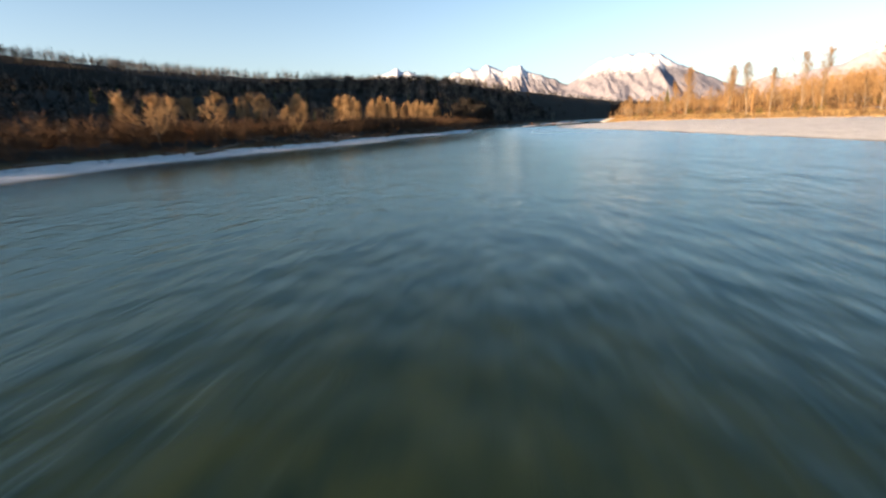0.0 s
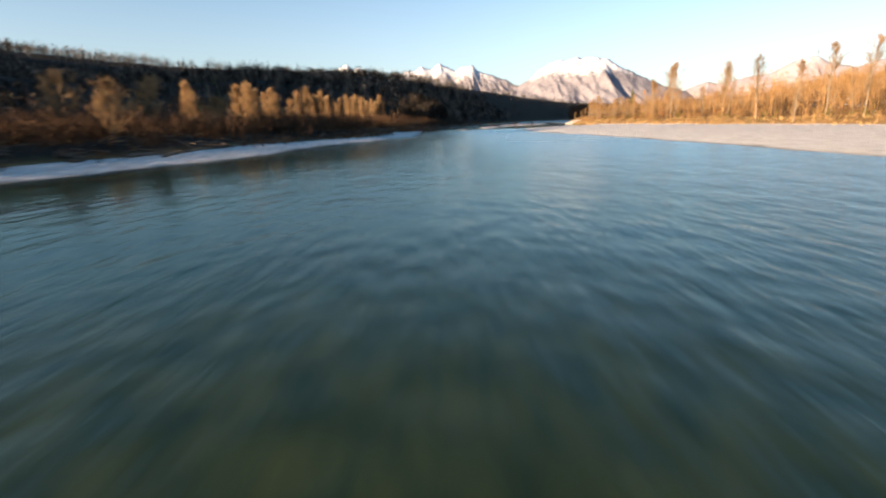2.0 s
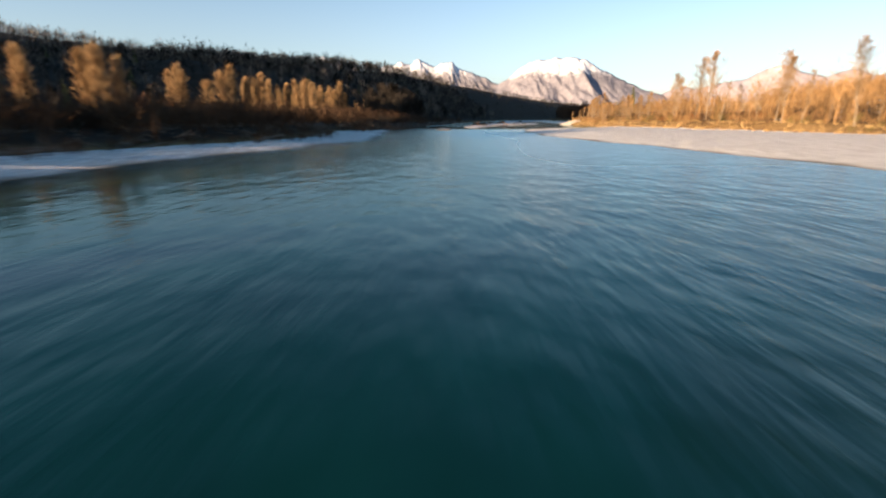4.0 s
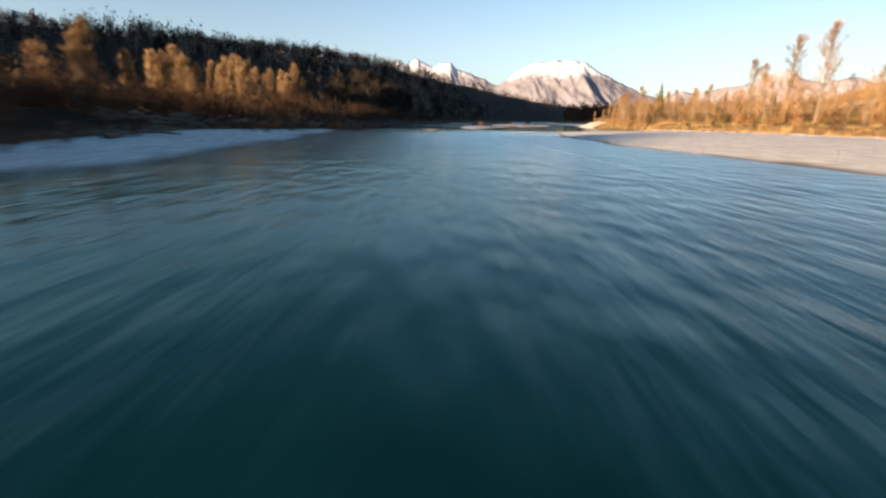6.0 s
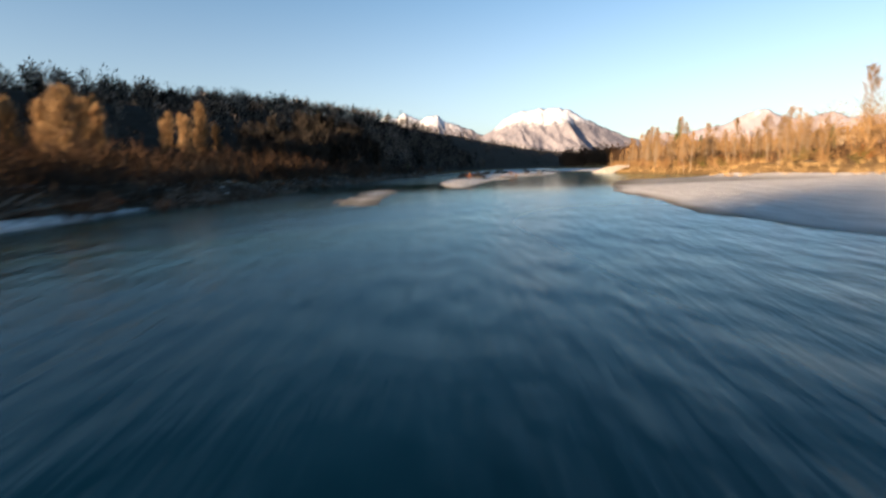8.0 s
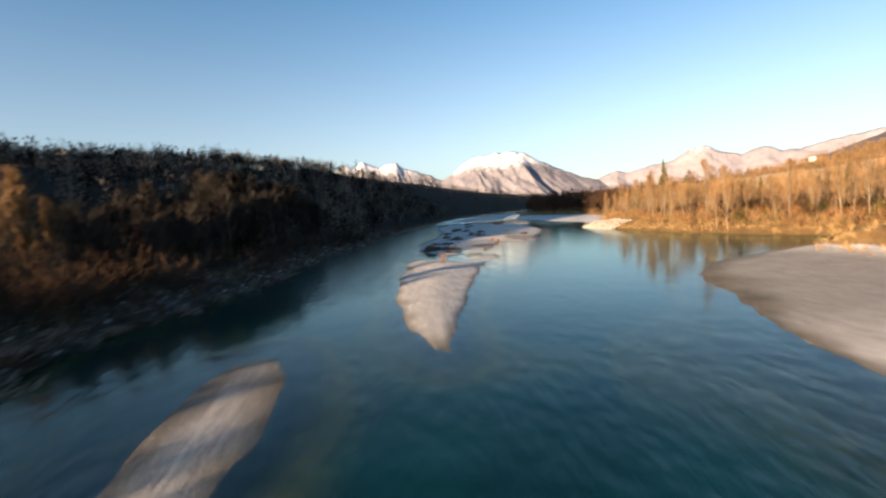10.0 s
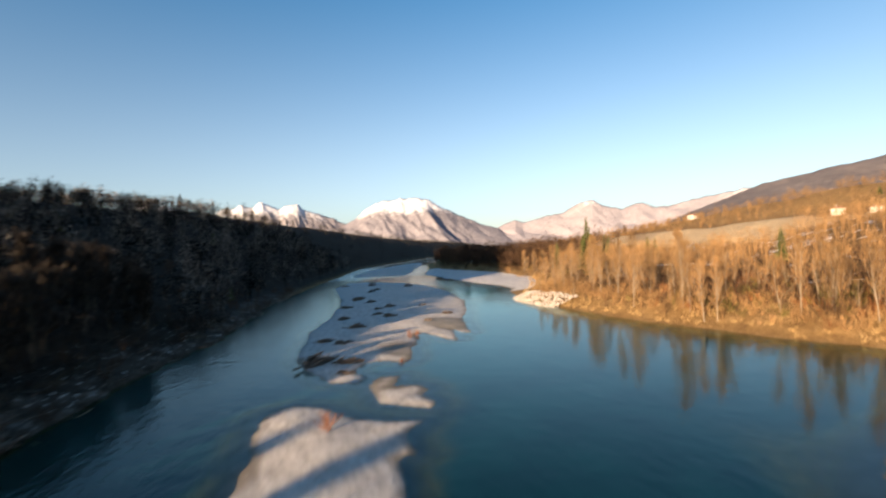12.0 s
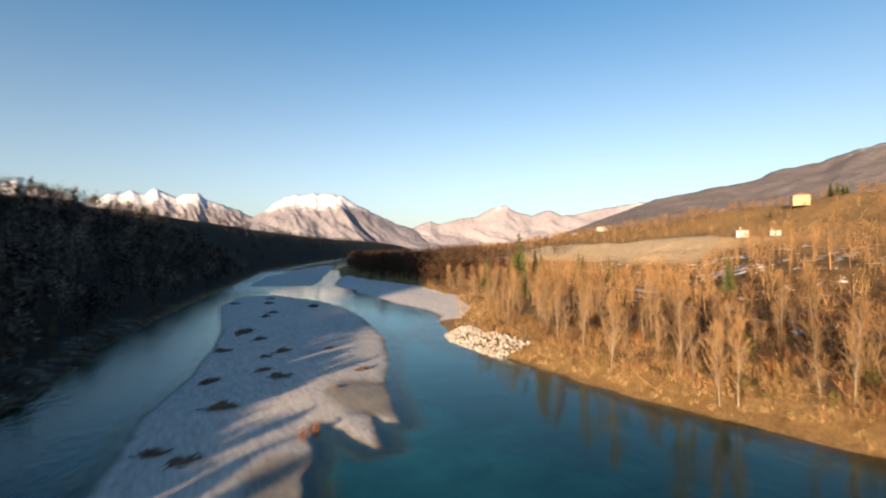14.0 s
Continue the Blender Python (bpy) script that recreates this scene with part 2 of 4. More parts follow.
def fbm(x, y, scale, octaves=4, seed=0, gain=0.5):
    """Smooth value noise on arrays, about -1 to 1."""
    x, y = np.asarray(x, float), np.asarray(y, float)
    out, amp = np.zeros(np.broadcast(x, y).shape), 1.0
    def lattice(i, j, s):
        h = np.sin(i * 127.1 + j * 311.7 + s * 74.7) * 43758.5453
        return (h - np.floor(h)) * 2 - 1
    for o in range(octaves):
        u, v = x / scale * 2 ** o + 17.3 * o, y / scale * 2 ** o - 9.1 * o
        i, j = np.floor(u), np.floor(v)
        a, b = u - i, v - j
        a, b = a * a * (3 - 2 * a), b * b * (3 - 2 * b)
        s = seed + o
        out += amp * ((lattice(i, j, s) * (1 - a) + lattice(i + 1, j, s) * a) * (1 - b) + (lattice(i, j + 1, s) * (1 - a) + lattice(i + 1, j + 1, s) * a) * b)
        amp *= gain
    return out


def smooth01(v, lo, hi):
    t = np.clip((v - lo) / (hi - lo), 0, 1)
    return t * t * (3 - 2 * t)


# ---- plan of the valley ----
LEFT_Y = [-1500, -482.9, -76.9, 14.8, 35.6, 56.5, 75.1, 85.5, 112.2, 127.3, 140.0, 149.3, 196, 205, 218, 229, 242, 257, 276, 289, 317, 331, 354, 379, 406, 444, 513, 690, 911, 1300, 2000, 4500]
LEFT_X = [-150, -66.0, -26.6, -24.3, -24.3, -18.5, -11.5, -7.5, -3.4, 3.6, 7.6, 10.5, 11.2, 12.3, 13.6, 14.5, 16, 21, 24, 26, 33, 37, 42, 46, 54, 64, 86, 141, 255, 480, 900, 2400]
STRIP_Y = [-500, -18.9, 85.5, 108.7, 131.9, 155.1, 178.3, 194.6, 205, 215, 240, 4500]
STRIP_W = [11.6, 10.4, 10.4, 10.4, 8.1, 9.3, 9.3, 4.6, 2, -1, -2, -2]        # the left bank's strip of gravel
RIGHT_Y = [-1500, -482.9, -18.9, 29.8, 57.7, 106.4, 131.9, 151.6, 166.7, 184.1, 195.7, 208.5, 224, 230.6, 235.3, 246, 252, 256, 259, 264, 275, 288, 300, 311, 325, 340, 349, 377, 402, 461, 498, 560, 690, 911, 1300, 2000, 4500]
RIGHT_X = [-60, 50.0, 54.6, 51.1, 51.1, 50.0, 48.2, 45.3, 44.2, 45.9, 47.1, 50, 54.8, 57.7, 61, 67, 73, 82, 95, 109, 105, 102.5, 101, 102, 102, 103, 107, 121, 122, 129, 134, 160, 205, 315, 545, 980, 2480]
FOOT_Y = [-1500, -483, -19, 97, 167, 222, 240, 250, 258, 270, 340, 377, 405, 461, 498, 540, 600, 4500]
FOOT_OFF = [60, 58, 49, 49, 53, 35, 22, 16, 5, 1.2, 1.5, 10, 22, 27, 22, 9, 5, 5]     # from the water's edge to the wood's edge
START_Y = [-1500, 195, 250, 320, 4500]
START_OFF = [53, 53, 16, 11, 12]                   # from the water's edge to the foot of the hill
RIDGE_Y = [-1500, -482.9, -18.9, 189.9, 372.0, 440, 491.5, 560, 600, 800, 1200, 1600, 2000, 2400, 4500]
RIDGE_X = [-330, -228.4, -202.9, -191.3, -176.2, -166, -153.0, -110, -85, -25, 95, 275, 500, 800, 2000]
RIDGE_Z = [17, 19.8, 18.7, 19.0, 27.0, 33, 38.5, 43, 45.5, 50, 52, 51, 50, 54, 54]
CREST_SHADE_Y = [-1500, -300, -262, -238, -225, -197, -192, -183, -178, -154, -127, -122, -77, -72, -41, -34, -24, 8, 28, 62, 180, 247.9, 340.7, 503.1, 890, 4500]
CREST_SHADE_Z = [76, 78, 92, 92, 86, 86, 114, 114, 83, 79, 79, 98.5, 98.5, 78, 80, 84, 119, 125, 156, 170, 170, 113, 90.5, 89.4, 90, 90]     # the higher ridge behind the first; below y 340 unseen, shaped to cast shade
ISLANDS = {
    "near": [(38.5, 229), (37, 237), (37.5, 249), (39, 261), (40.9, 272.3), (41.4, 278.4), (42.6, 281.1), (44.7, 281.7), (47.1, 279.5), (48.3, 277), (49.8, 275), (51.6, 273.6), (54.1, 272.4), (52.2, 271.2), (51.5, 268.8), (51.3, 266.6), (49.9, 266.9), (49.2, 263), (45.5, 251.5), (41, 238)],
    "spits": [(51.8, 284.2), (53.2, 287), (54.9, 287.5), (56.2, 286.6), (55.3, 284.4), (54.4, 283), (56.8, 282.2), (57, 280.4), (55.8, 279), (56.4, 276.8), (55.4, 274.6), (53.4, 276.4), (51.6, 278.2)],
    "main": [(46.4, 300.1), (47.4, 307.4), (50.2, 321.7), (56.6, 339.6), (64.5, 372), (72.3, 429.7), (84, 462), (96, 460), (104, 432), (105, 408), (102, 384), (93, 350), (84.5, 330.5), (77.9, 317.5), (73.8, 306), (72.5, 307.6), (72.6, 312), (70, 301.4), (68.4, 301.6), (68, 307), (66.8, 310.8), (64.8, 308), (63.8, 302.8), (62, 300.2), (59.8, 293.2), (58.3, 291.8), (56.6, 293.6), (54, 294.1), (52.2, 291.3), (53.2, 287.4), (51, 285), (48.4, 288), (46.8, 294.9)],
    "upper": [(95, 512), (108, 504), (124, 500), (138, 530), (165, 600), (200, 680), (235, 785), (215, 775), (162, 680), (124, 602)],
}

ISLANDS["low"] = [(25.2, 206.5), (27.2, 204.6), (28.8, 205), (29.4, 212), (30.2, 222), (30.4, 230), (29.2, 233), (27.2, 232.4), (26.2, 228), (25.8, 220), (24.8, 212)]
SHOAL = [(25.5, 225), (25, 229), (27, 233.5), (29, 236), (29.5, 229), (29, 224), (27.5, 219)]


def poly_depth(x, y, poly):
    """Distance inside (+) or outside (-) a polygon."""
    p = np.array(poly, float)
    best, inside = np.full(x.shape, 1e9), np.zeros(x.shape, bool)
    for a, b in zip(p, np.roll(p, -1, 0)):
        d = b - a
        t = np.clip(((x - a[0]) * d[0] + (y - a[1]) * d[1]) / (d @ d), 0, 1)
        best = np.minimum(best, np.hypot(x - a[0] - t * d[0], y - a[1] - t * d[1]))
        if a[1] != b[1]:
            inside ^= ((a[1] > y) != (b[1] > y)) & (x < (b[0] - a[0]) * (y - a[1]) / (b[1] - a[1]) + a[0])
    return np.where(inside, best, -best)


def plan(x, y):
    """Height of the ground and what covers it, at arrays of places."""
    x, y = np.asarray(x, float), np.asarray(y, float)
    wob = fbm(x, y, 9, 3, 3) * 0.9
    xl, xr = np.interp(y, LEFT_Y, LEFT_X), np.interp(y, RIGHT_Y, RIGHT_X)
    dl, dr = (xl - x) * 0.93 + wob, (x - xr) * 0.85 + wob
    foot, strip = np.interp(y, FOOT_Y, FOOT_OFF), np.interp(y, STRIP_Y, STRIP_W)
    isl, awash = np.full(x.shape, -1e9), np.zeros(x.shape)
    near = (x > 15) & (x < 260) & (y > 196) & (y < 810)
    if near.any():
        v = np.full(near.sum(), -1e9)
        for poly in ISLANDS.values():
            v = np.maximum(v, poly_depth(x[near], y[near], poly))
        awash[near] = smooth01(poly_depth(x[near], y[near], SHOAL), -4, 0.5)
        isl[near] = v + wob[near] * 0.22 + fbm(x[near], y[near], 2.8, 2, 14) * 0.2
    shore = np.maximum(np.maximum(dl, dr), isl)
    # the bed and the low gravel
    reach = np.where(dl > np.maximum(dr, isl), np.interp(y, [215, 240], [7.0, 1.3]), np.where(isl > dr, 3.2, 7.0))
    bed = -1.7 * np.interp(y, [32, 80], [0.4, 1.0]) * (1 - np.exp(np.minimum(shore, 0) / reach)) * (0.8 + 0.3 * fbm(x, y, 25, 3, 8)) * (1 - 0.92 * awash)
    low = 0.75 * (1 - np.exp(-np.maximum(shore, 0) / 9.0)) + np.where(shore > 0, 0.06 * fbm(x, y, 6, 3, 5) * np.minimum(shore, 1), 0)
    flat = smooth01(y, 218, 232) * (1 - smooth01(y, 262, 266)) * smooth01(x, 52, 56) * (1 - smooth01(x, 84, 92))
    low = low * (1 - 0.85 * flat) * (1 - 0.72 * (smooth01(y, 198, 203) * (1 - smooth01(y, 236, 240)) * smooth01(x, 20, 23) * (1 - smooth01(x, 32, 34))))
    h = np.where(shore > 0, low, bed)
    # left bank, wood and hill
    rx, rz = np.interp(y, RIDGE_Y, RIDGE_X), np.interp(y, RIDGE_Y, RIDGE_Z)
    h = h + smooth01(dl - strip, 0, 8) * (1.3 + 0.35 * fbm(x, y, 14, 3, 2))
    start = xl - np.interp(y, START_Y, START_OFF)
    up = np.clip((start - x) / np.maximum(start - rx, 1), 0, 1.6)
    bow = smooth01(y, 270, 330)
    c = np.clip(up, 0, 1)
    slope = np.where(up < 1, (1 - bow) * c ** 1.2 + bow * (1 - (1 - c) ** 3.2), 1)
    h = h + np.where(x < start, slope * (rz + 2.5) + fbm(x, y, 45, 4, 11) * 2.2 * np.clip(up * 4, 0, 1), 0)
    # below y 350, unseen: steep front and cut-away back only shape the shadows
    crest_x = np.where(y < 900, -495, rx - 430)
    back = np.clip((rx - 15 - x) / np.maximum(rx - 15 - crest_x, 1), 0, 1)
    h = h + back ** np.interp(y, [300, 430], [4.5, 0.9]) * np.maximum(np.interp(y, CREST_SHADE_Y, CREST_SHADE_Z) - rz - 4, 0) * (1 - smooth01(y, 950, 1400)) * (1 - 0.5 * smooth01(-x, 500, 575) * (1 - smooth01(y, 250, 350)))
    # right bank, wood and terraces
    db = dr - foot
    h = h + smooth01(db, -1, 5) * (1.5 + 0.4 * fbm(x, y, 12, 3, 4))
    rise = np.interp(db, [0, 60, 88, 104, 150, 200, 240, 340, 420, 700, 1200, 3000], [0, 1.2, 3.5, 9.5, 15, 22, 25, 56, 66, 95, 122, 180])
    far = np.interp(y, [-500, 420, 700, 1200, 2500], [1, 1, 0.75, 0.5, 0.45])
    h = h + np.where(db > 0, rise * far + fbm(x, y, 60, 4, 6) * np.clip(db / 120, 0, 1) * 2.5, 0)
    gravel = np.clip(1 - smooth01(dl - strip, -2.5, 2.5) - smooth01(db, -1.5, 2) - smooth01(dr, -1.5, 0) * (1 - smooth01(foot, 5, 9)), 0, 1)
    # an old terrace meadow above the right bank's wood
    field = smooth01(db, 100, 106) * (1 - smooth01(db, 186, 200)) * smooth01(y, 375, 390) * (1 - smooth01(y, 560, 600))
    # leaf litter; on the left bank and hill it also carries painted shade
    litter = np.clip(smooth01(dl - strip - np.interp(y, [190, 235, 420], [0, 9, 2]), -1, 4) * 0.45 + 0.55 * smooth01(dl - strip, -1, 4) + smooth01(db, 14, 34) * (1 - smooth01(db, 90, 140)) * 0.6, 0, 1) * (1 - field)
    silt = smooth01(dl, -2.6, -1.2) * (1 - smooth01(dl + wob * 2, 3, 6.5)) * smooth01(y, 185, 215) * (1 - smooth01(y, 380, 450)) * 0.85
    snow = smooth01(db, 22, 40) * (1 - smooth01(db, 150, 260)) * 0.9 * (1 - field)
    return dict(h=h, shore=shore, dl=dl, db=db, dr=dr, gravel=gravel, field=field, litter=litter, silt=silt, snow=snow, wet=np.maximum(np.maximum(1 - smooth01(h, 0.0, 0.09), 0.6 * flat), np.where(isl > 0, 0.22 + 0.55 * np.maximum(1 - smooth01(np.hypot(x - 61, (y - 299.5) * 0.8), 3.2, 5), 1 - smooth01(np.hypot(x - 75, (y - 316) * 0.6), 4, 6)), 0)))


def height_at(x, y):
    return float(plan(np.array([x]), np.array([y]))["h"][0])


def spaced(lo, hi, step, out_lo, out_hi, grow):
    """Even steps from lo to hi, then steps that grow outwards."""
    v = list(np.arange(lo, hi + 0.01, step))
    s = step
    while v[-1] < out_hi:
        s *= grow
        v.append(v[-1] + s)
    s = step
    while v[0] > out_lo:
        s *= grow
        v.insert(0, v[0] - s)
    return np.array(v)


def with_attrs(me, **values):
    for k, v in values.items():
        me.attributes.new(k, "FLOAT", "POINT").data.foreach_set("value", np.asarray(v, np.float32).ravel())


GX = spaced(-34, 140, 1.55, -4700, 4700, 1.055)
GY = spaced(-36, 480, 2.05, -1500, 4700, 1.05)
def closer(v, lo, hi):
    """Halve the steps between lo and hi."""
    mid = (v[:-1] + v[1:])[(v[:-1] > lo) & (v[1:] < hi)] / 2
    return np.sort(np.concatenate([v, mid]))


GX = closer(GX, 22, 79)     # finer over the bars
# the two outer passes sharpen the unseen shadow-casting crest
GY = closer(closer(closer(closer(GY, 202, 320), 264, 312), -290, -10), -230, -20)
MX, MY = np.meshgrid(GX, GY)
P = plan(MX, MY)
nx, ny = len(GX), len(GY)
IDX = np.arange(nx * ny).reshape(ny, nx)
QUADS = np.stack([IDX[:-1, :-1], IDX[:-1, 1:], IDX[1:, 1:], IDX[1:, :-1]], -1).reshape(-1, 4)
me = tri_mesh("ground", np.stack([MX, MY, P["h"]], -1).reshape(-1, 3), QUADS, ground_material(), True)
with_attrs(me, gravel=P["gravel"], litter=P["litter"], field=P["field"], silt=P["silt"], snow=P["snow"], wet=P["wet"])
tagged(new("ground", me), "river valley ground of pale gravel bars, dry grass and leaf litter darkened for shade", "ground", kind="structure")

# the river's sheet, where the ground lies at or under it
river = (P["dl"] < 3) & (P["dr"] < 4) & (P["h"] < 0.3)
keep = river.ravel()[QUADS].any(1)
used = np.unique(QUADS[keep])
remap = np.full(nx * ny, -1)
remap[used] = np.arange(len(used))
wx, wy = MX.ravel()[used], MY.ravel()[used]
me = tri_mesh("water", np.stack([wx, wy, np.zeros(len(used))], -1), remap[QUADS[keep]], water_material(), True)
rapids = smooth01(wy, 470, 500) * (1 - smooth01(wy, 640, 700)) + 0.5 * smooth01(wy, 372, 385) * (1 - smooth01(wy, 420, 450)) * smooth01(wx, 106, 112)
chop = 0.14 + 0.44 * (1 - smooth01(wy, 205, 240)) + 0.25 * smooth01(wy, 60, 150) * (1 - smooth01(wy, 205, 235)) + 0.35 * smooth01(wx, 16, 30) * (1 - smooth01(wy, 190, 215)) + 0.3 * rapids
chop = chop - 0.4 * (1 - smooth01(wx - np.interp(wy, LEFT_Y, LEFT_X), 10, 32)) * smooth01(wy, 0, 40) * (1 - smooth01(wy, 205, 225))
chop = chop + 0.2 * (1 - smooth01(wx - np.interp(wy, LEFT_Y, LEFT_X), 14, 26)) * smooth01(wy, 240, 262)
# sky sheen, bank shade and tree reflections are put into the silt tone
with_attrs(me, depth=np.maximum(-P["h"].ravel()[used], 0), foam=rapids * 0.4, chop=chop, silt_light=np.maximum(np.maximum(0.2 * smooth01(wy, 150, 185) * smooth01(wx, 12, 24), 0.2 * smooth01(wx, 28, 44)) * (1 - smooth01(wy, 203, 222)), smooth01(wy, 255, 330) * (0.1 + 0.9 * smooth01(wx - np.interp(wy, LEFT_Y, LEFT_X), 6, 26)) * (1 - 0.75 * smooth01(wx, 70, 88) * (1 - smooth01(wy, 300, 345)))))
tagged(new("water", me), "teal river water with ripples and sky reflections", "water", kind="structure")


# ---- mountains ----
def massif(name, label, mat, skyline, dist, deep, seed, rough, base=-30.0, seen=(38, 140, 8)):
    """A range with its crest along the given bearings and elevations, seen from the river."""
    az, el = np.array(skyline).T
    n, rows = int((az[-1] - az[0]) * (13 if dist > 4000 else 6)), 54
    a = np.linspace(az[0], az[-1], n)
    e = np.interp(a, az, el) * (1 + (0.014 if dist > 4000 else 0.0) * fbm(a, a * 0 + seed, 1.3, 4, seed, 0.65))
    e = np.convolve(np.pad(e, 2, "edge"), np.full(5, 1 / 5), "valid")
    V = []
    for k in range(rows):
        f = k / (rows - 1) * 1.35          # 1 at the crest, beyond it the back
        d = dist - deep * (1 - f)
        x, y = seen[0] + d * np.sin(np.radians(a)), seen[1] + d * np.cos(np.radians(a))
        crest = seen[2] + dist * np.tan(np.radians(e))
        g = f if f <= 1 else 1 - (f - 1) * 2.2
        prof = np.clip(g, 0, 1) ** 1.25
        rib = (1 - np.abs(fbm(x + y * 0.3, y * 0.22, 230, 5, seed, 0.6))) - 0.72
        spur = 1 - np.abs(fbm(x, y * 0.15, 620, 2, seed + 9)) - 0.6
        z = base + (crest - base) * prof + (rib * 0.6 + spur * 0.7) * crest * rough * np.sin(np.clip(f, 0, 1) * math.pi) + fbm(x, y, 90, 3, seed + 5) * crest * 0.02 * (f > 0.05)
        V.append(np.stack([x, y, z], -1))
    V = np.array(V)
    I = np.arange(rows * n).reshape(rows, n)
    Q = np.stack([I[:-1, :-1], I[:-1, 1:], I[1:, 1:], I[1:, :-1]], -1).reshape(-1, 4)
    ob = new(name, tri_mesh(name, V.reshape(-1, 3), Q, mat, True))
    return tagged(ob, label, "mountain", kind="structure")


# distance haze is put into these cooled and paled rock and slope colours
SNOWY = mountain_material("snowy_rock", (0.14, 0.14, 0.17), (0.26, 0.245, 0.27), 340, 440)
HIGH_SNOW = mountain_material("high_snow_rock", (0.16, 0.155, 0.18), (0.27, 0.25, 0.265), 345, 480)
FOREST_SLOPE = mountain_material("wooded_slope", (0.11, 0.102, 0.108), (0.2, 0.175, 0.17), 430, 640)
massif("mountain_west", "jagged snow-covered mountain range in low sunlight", HIGH_SNOW,
       [(-26, 3), (-20, 4.5), (-14, 5.2), (-11.6, 5.5), (-10.4, 5.79), (-9.7, 6.05), (-8.9, 6.31), (-8.6, 5.84), (-7.8, 5.95), (-7.0, 5.6), (-6.0, 5.25), (-5.3, 5.29), (-4.5, 4.54), (-3.6, 4.8), (-2.7, 5.45), (-2.3, 5.69), (-1.6, 5.57), (-0.6, 5.9), (0.7, 5.69), (1.1, 6.17), (1.5, 6.36), (2.3, 5.89), (3.3, 5.35), (4.1, 5.92), (5.3, 6.03), (5.8, 5.46), (6.8, 5.13), (7.9, 4.62), (9.6, 3.99), (12.5, 3.16), (17, 2)], 4780, 700, 21, 0.28)
massif("mountain_main", "broad snow-capped mountain with bare rock flanks", SNOWY,
       [(5.5, 1.5), (9.0, 2.93), (10.7, 3.76), (11.9, 4.35), (13.1, 5.32), (14.0, 5.84), (15.6, 6.14), (16.9, 6.49), (17.6, 6.18), (18.7, 6.4), (20.0, 6.16), (21.6, 5.2), (23.2, 4.49), (24.5, 3.83), (25.9, 3.03), (27.9, 2.49), (29.9, 1.68), (33, 1.2)], 4740, 950, 41, 0.19)
# pale bluish rock: the far range's haze is in its colour
massif("mountain_east", "distant hazy mountain range with snowy crests", mountain_material("hazed_range_rock", (0.23, 0.22, 0.25), (0.32, 0.3, 0.33), 375, 510),
       [(25, 1.5), (28.2, 2.36), (30.6, 3.22), (31.6, 2.81), (33.2, 3.2), (35.3, 3.65), (36.6, 3.97), (37.9, 4.75), (39.3, 5.06), (40.6, 4.24), (42.6, 3.74), (43.9, 4.24), (44.8, 4.28), (46.1, 3.6), (47.7, 3.88), (49.5, 4.22), (52, 4.58), (54.3, 4.92), (58, 4.7), (70, 4)], 4700, 700, 61, 0.16, seen=(48, 245, 16))
massif("hill_slope", "long bare wooded mountain slope", FOREST_SLOPE,
       [(45, 1.2), (49, 2.6), (52.6, 3.95), (55.6, 5.05), (61, 5.95), (65, 6.55), (67.3, 7.4), (70.4, 7.9), (72.4, 8.5), (75, 9.1), (82, 10.5), (95, 11), (120, 9), (150, 6)], 3000, 1500, 81, 0.02, 40.0, (50, 250, 18))


# ---- trees ----
def tube(pts, radii, sides):
    """A tapered tube of triangles round a bent line."""
    pts = np.asarray(pts, float)
    V, F = [], []
    for i, (p, r) in enumerate(zip(pts, radii)):
        d = pts[min(i + 1, len(pts) - 1)] - pts[max(i - 1, 0)]
        d = d / (np.linalg.norm(d) + 1e-9)
        u = np.cross(d, (0.31, 0.95, 0.05))
        u /= np.linalg.norm(u) + 1e-9
        w = np.cross(d, u)
        for k in range(sides):
            a = 2 * math.pi * k / sides
            V.append(p + r * (math.cos(a) * u + math.sin(a) * w))
    for i in range(len(pts) - 1):
        for k in range(sides):
            a, b = i * sides + k, i * sides + (k + 1) % sides
            F += [(a, b, b + sides), (a, b + sides, a + sides)]
    return np.array(V), np.array(F)


def joined(pieces):
    V, F, n = [], [], 0
    for v, f in pieces:
        V.append(v)
        F.append(np.asarray(f) + n)
        n += len(v)
    return np.concatenate(V), np.concatenate(F)


def bent(rng, base, way, length, n, wander, lift):
    """A limb's line: n steps that wander and turn upwards."""
    pts, d = [np.array(base, float)], np.array(way, float)
    for _ in range(n):
        d = d + rng.normal(0, wander, 3) + (0, 0, lift)
        d /= np.linalg.norm(d)
        pts.append(pts[-1] + d * length / n)
    return pts


def slivers(rng, bases, ways, lengths, widths):
    """Twigs: narrow triangles."""
    ways = ways / np.linalg.norm(ways, axis=1)[:, None]
    side = np.cross(ways, rng.normal(0, 1, ways.shape))
    side /= np.linalg.norm(side, axis=1)[:, None] + 1e-9
    s = side * widths[:, None] / 2
    V = np.stack([bases - s, bases + s, bases + ways * lengths[:, None]], 1).reshape(-1, 3)
    return V, np.arange(len(V)).reshape(-1, 3)


SHAPES = {
    # height of the first limbs, limbs, their angle from upright, length by height, lift, branches, twigs, twig length, twig width
    "columnar": (0.05, 48, (9, 26), 0.3, 0.1, 5, 13, 1.3, 0.062),
    "bushy": (0.08, 32, (14, 36), 0.38, 0.14, 4, 9, 1.4, 0.115),
    "tall": (0.2, 40, (12, 36), 0.29, 0.08, 6, 13, 1.2, 0.026),
    "upright": (0.1, 26, (8, 30), 0.36, 0.14, 4, 7, 1.0, 0.026),
    "spreading": (0.16, 28, (26, 66), 0.42, 0.10, 6, 12, 1.0, 0.058),
}


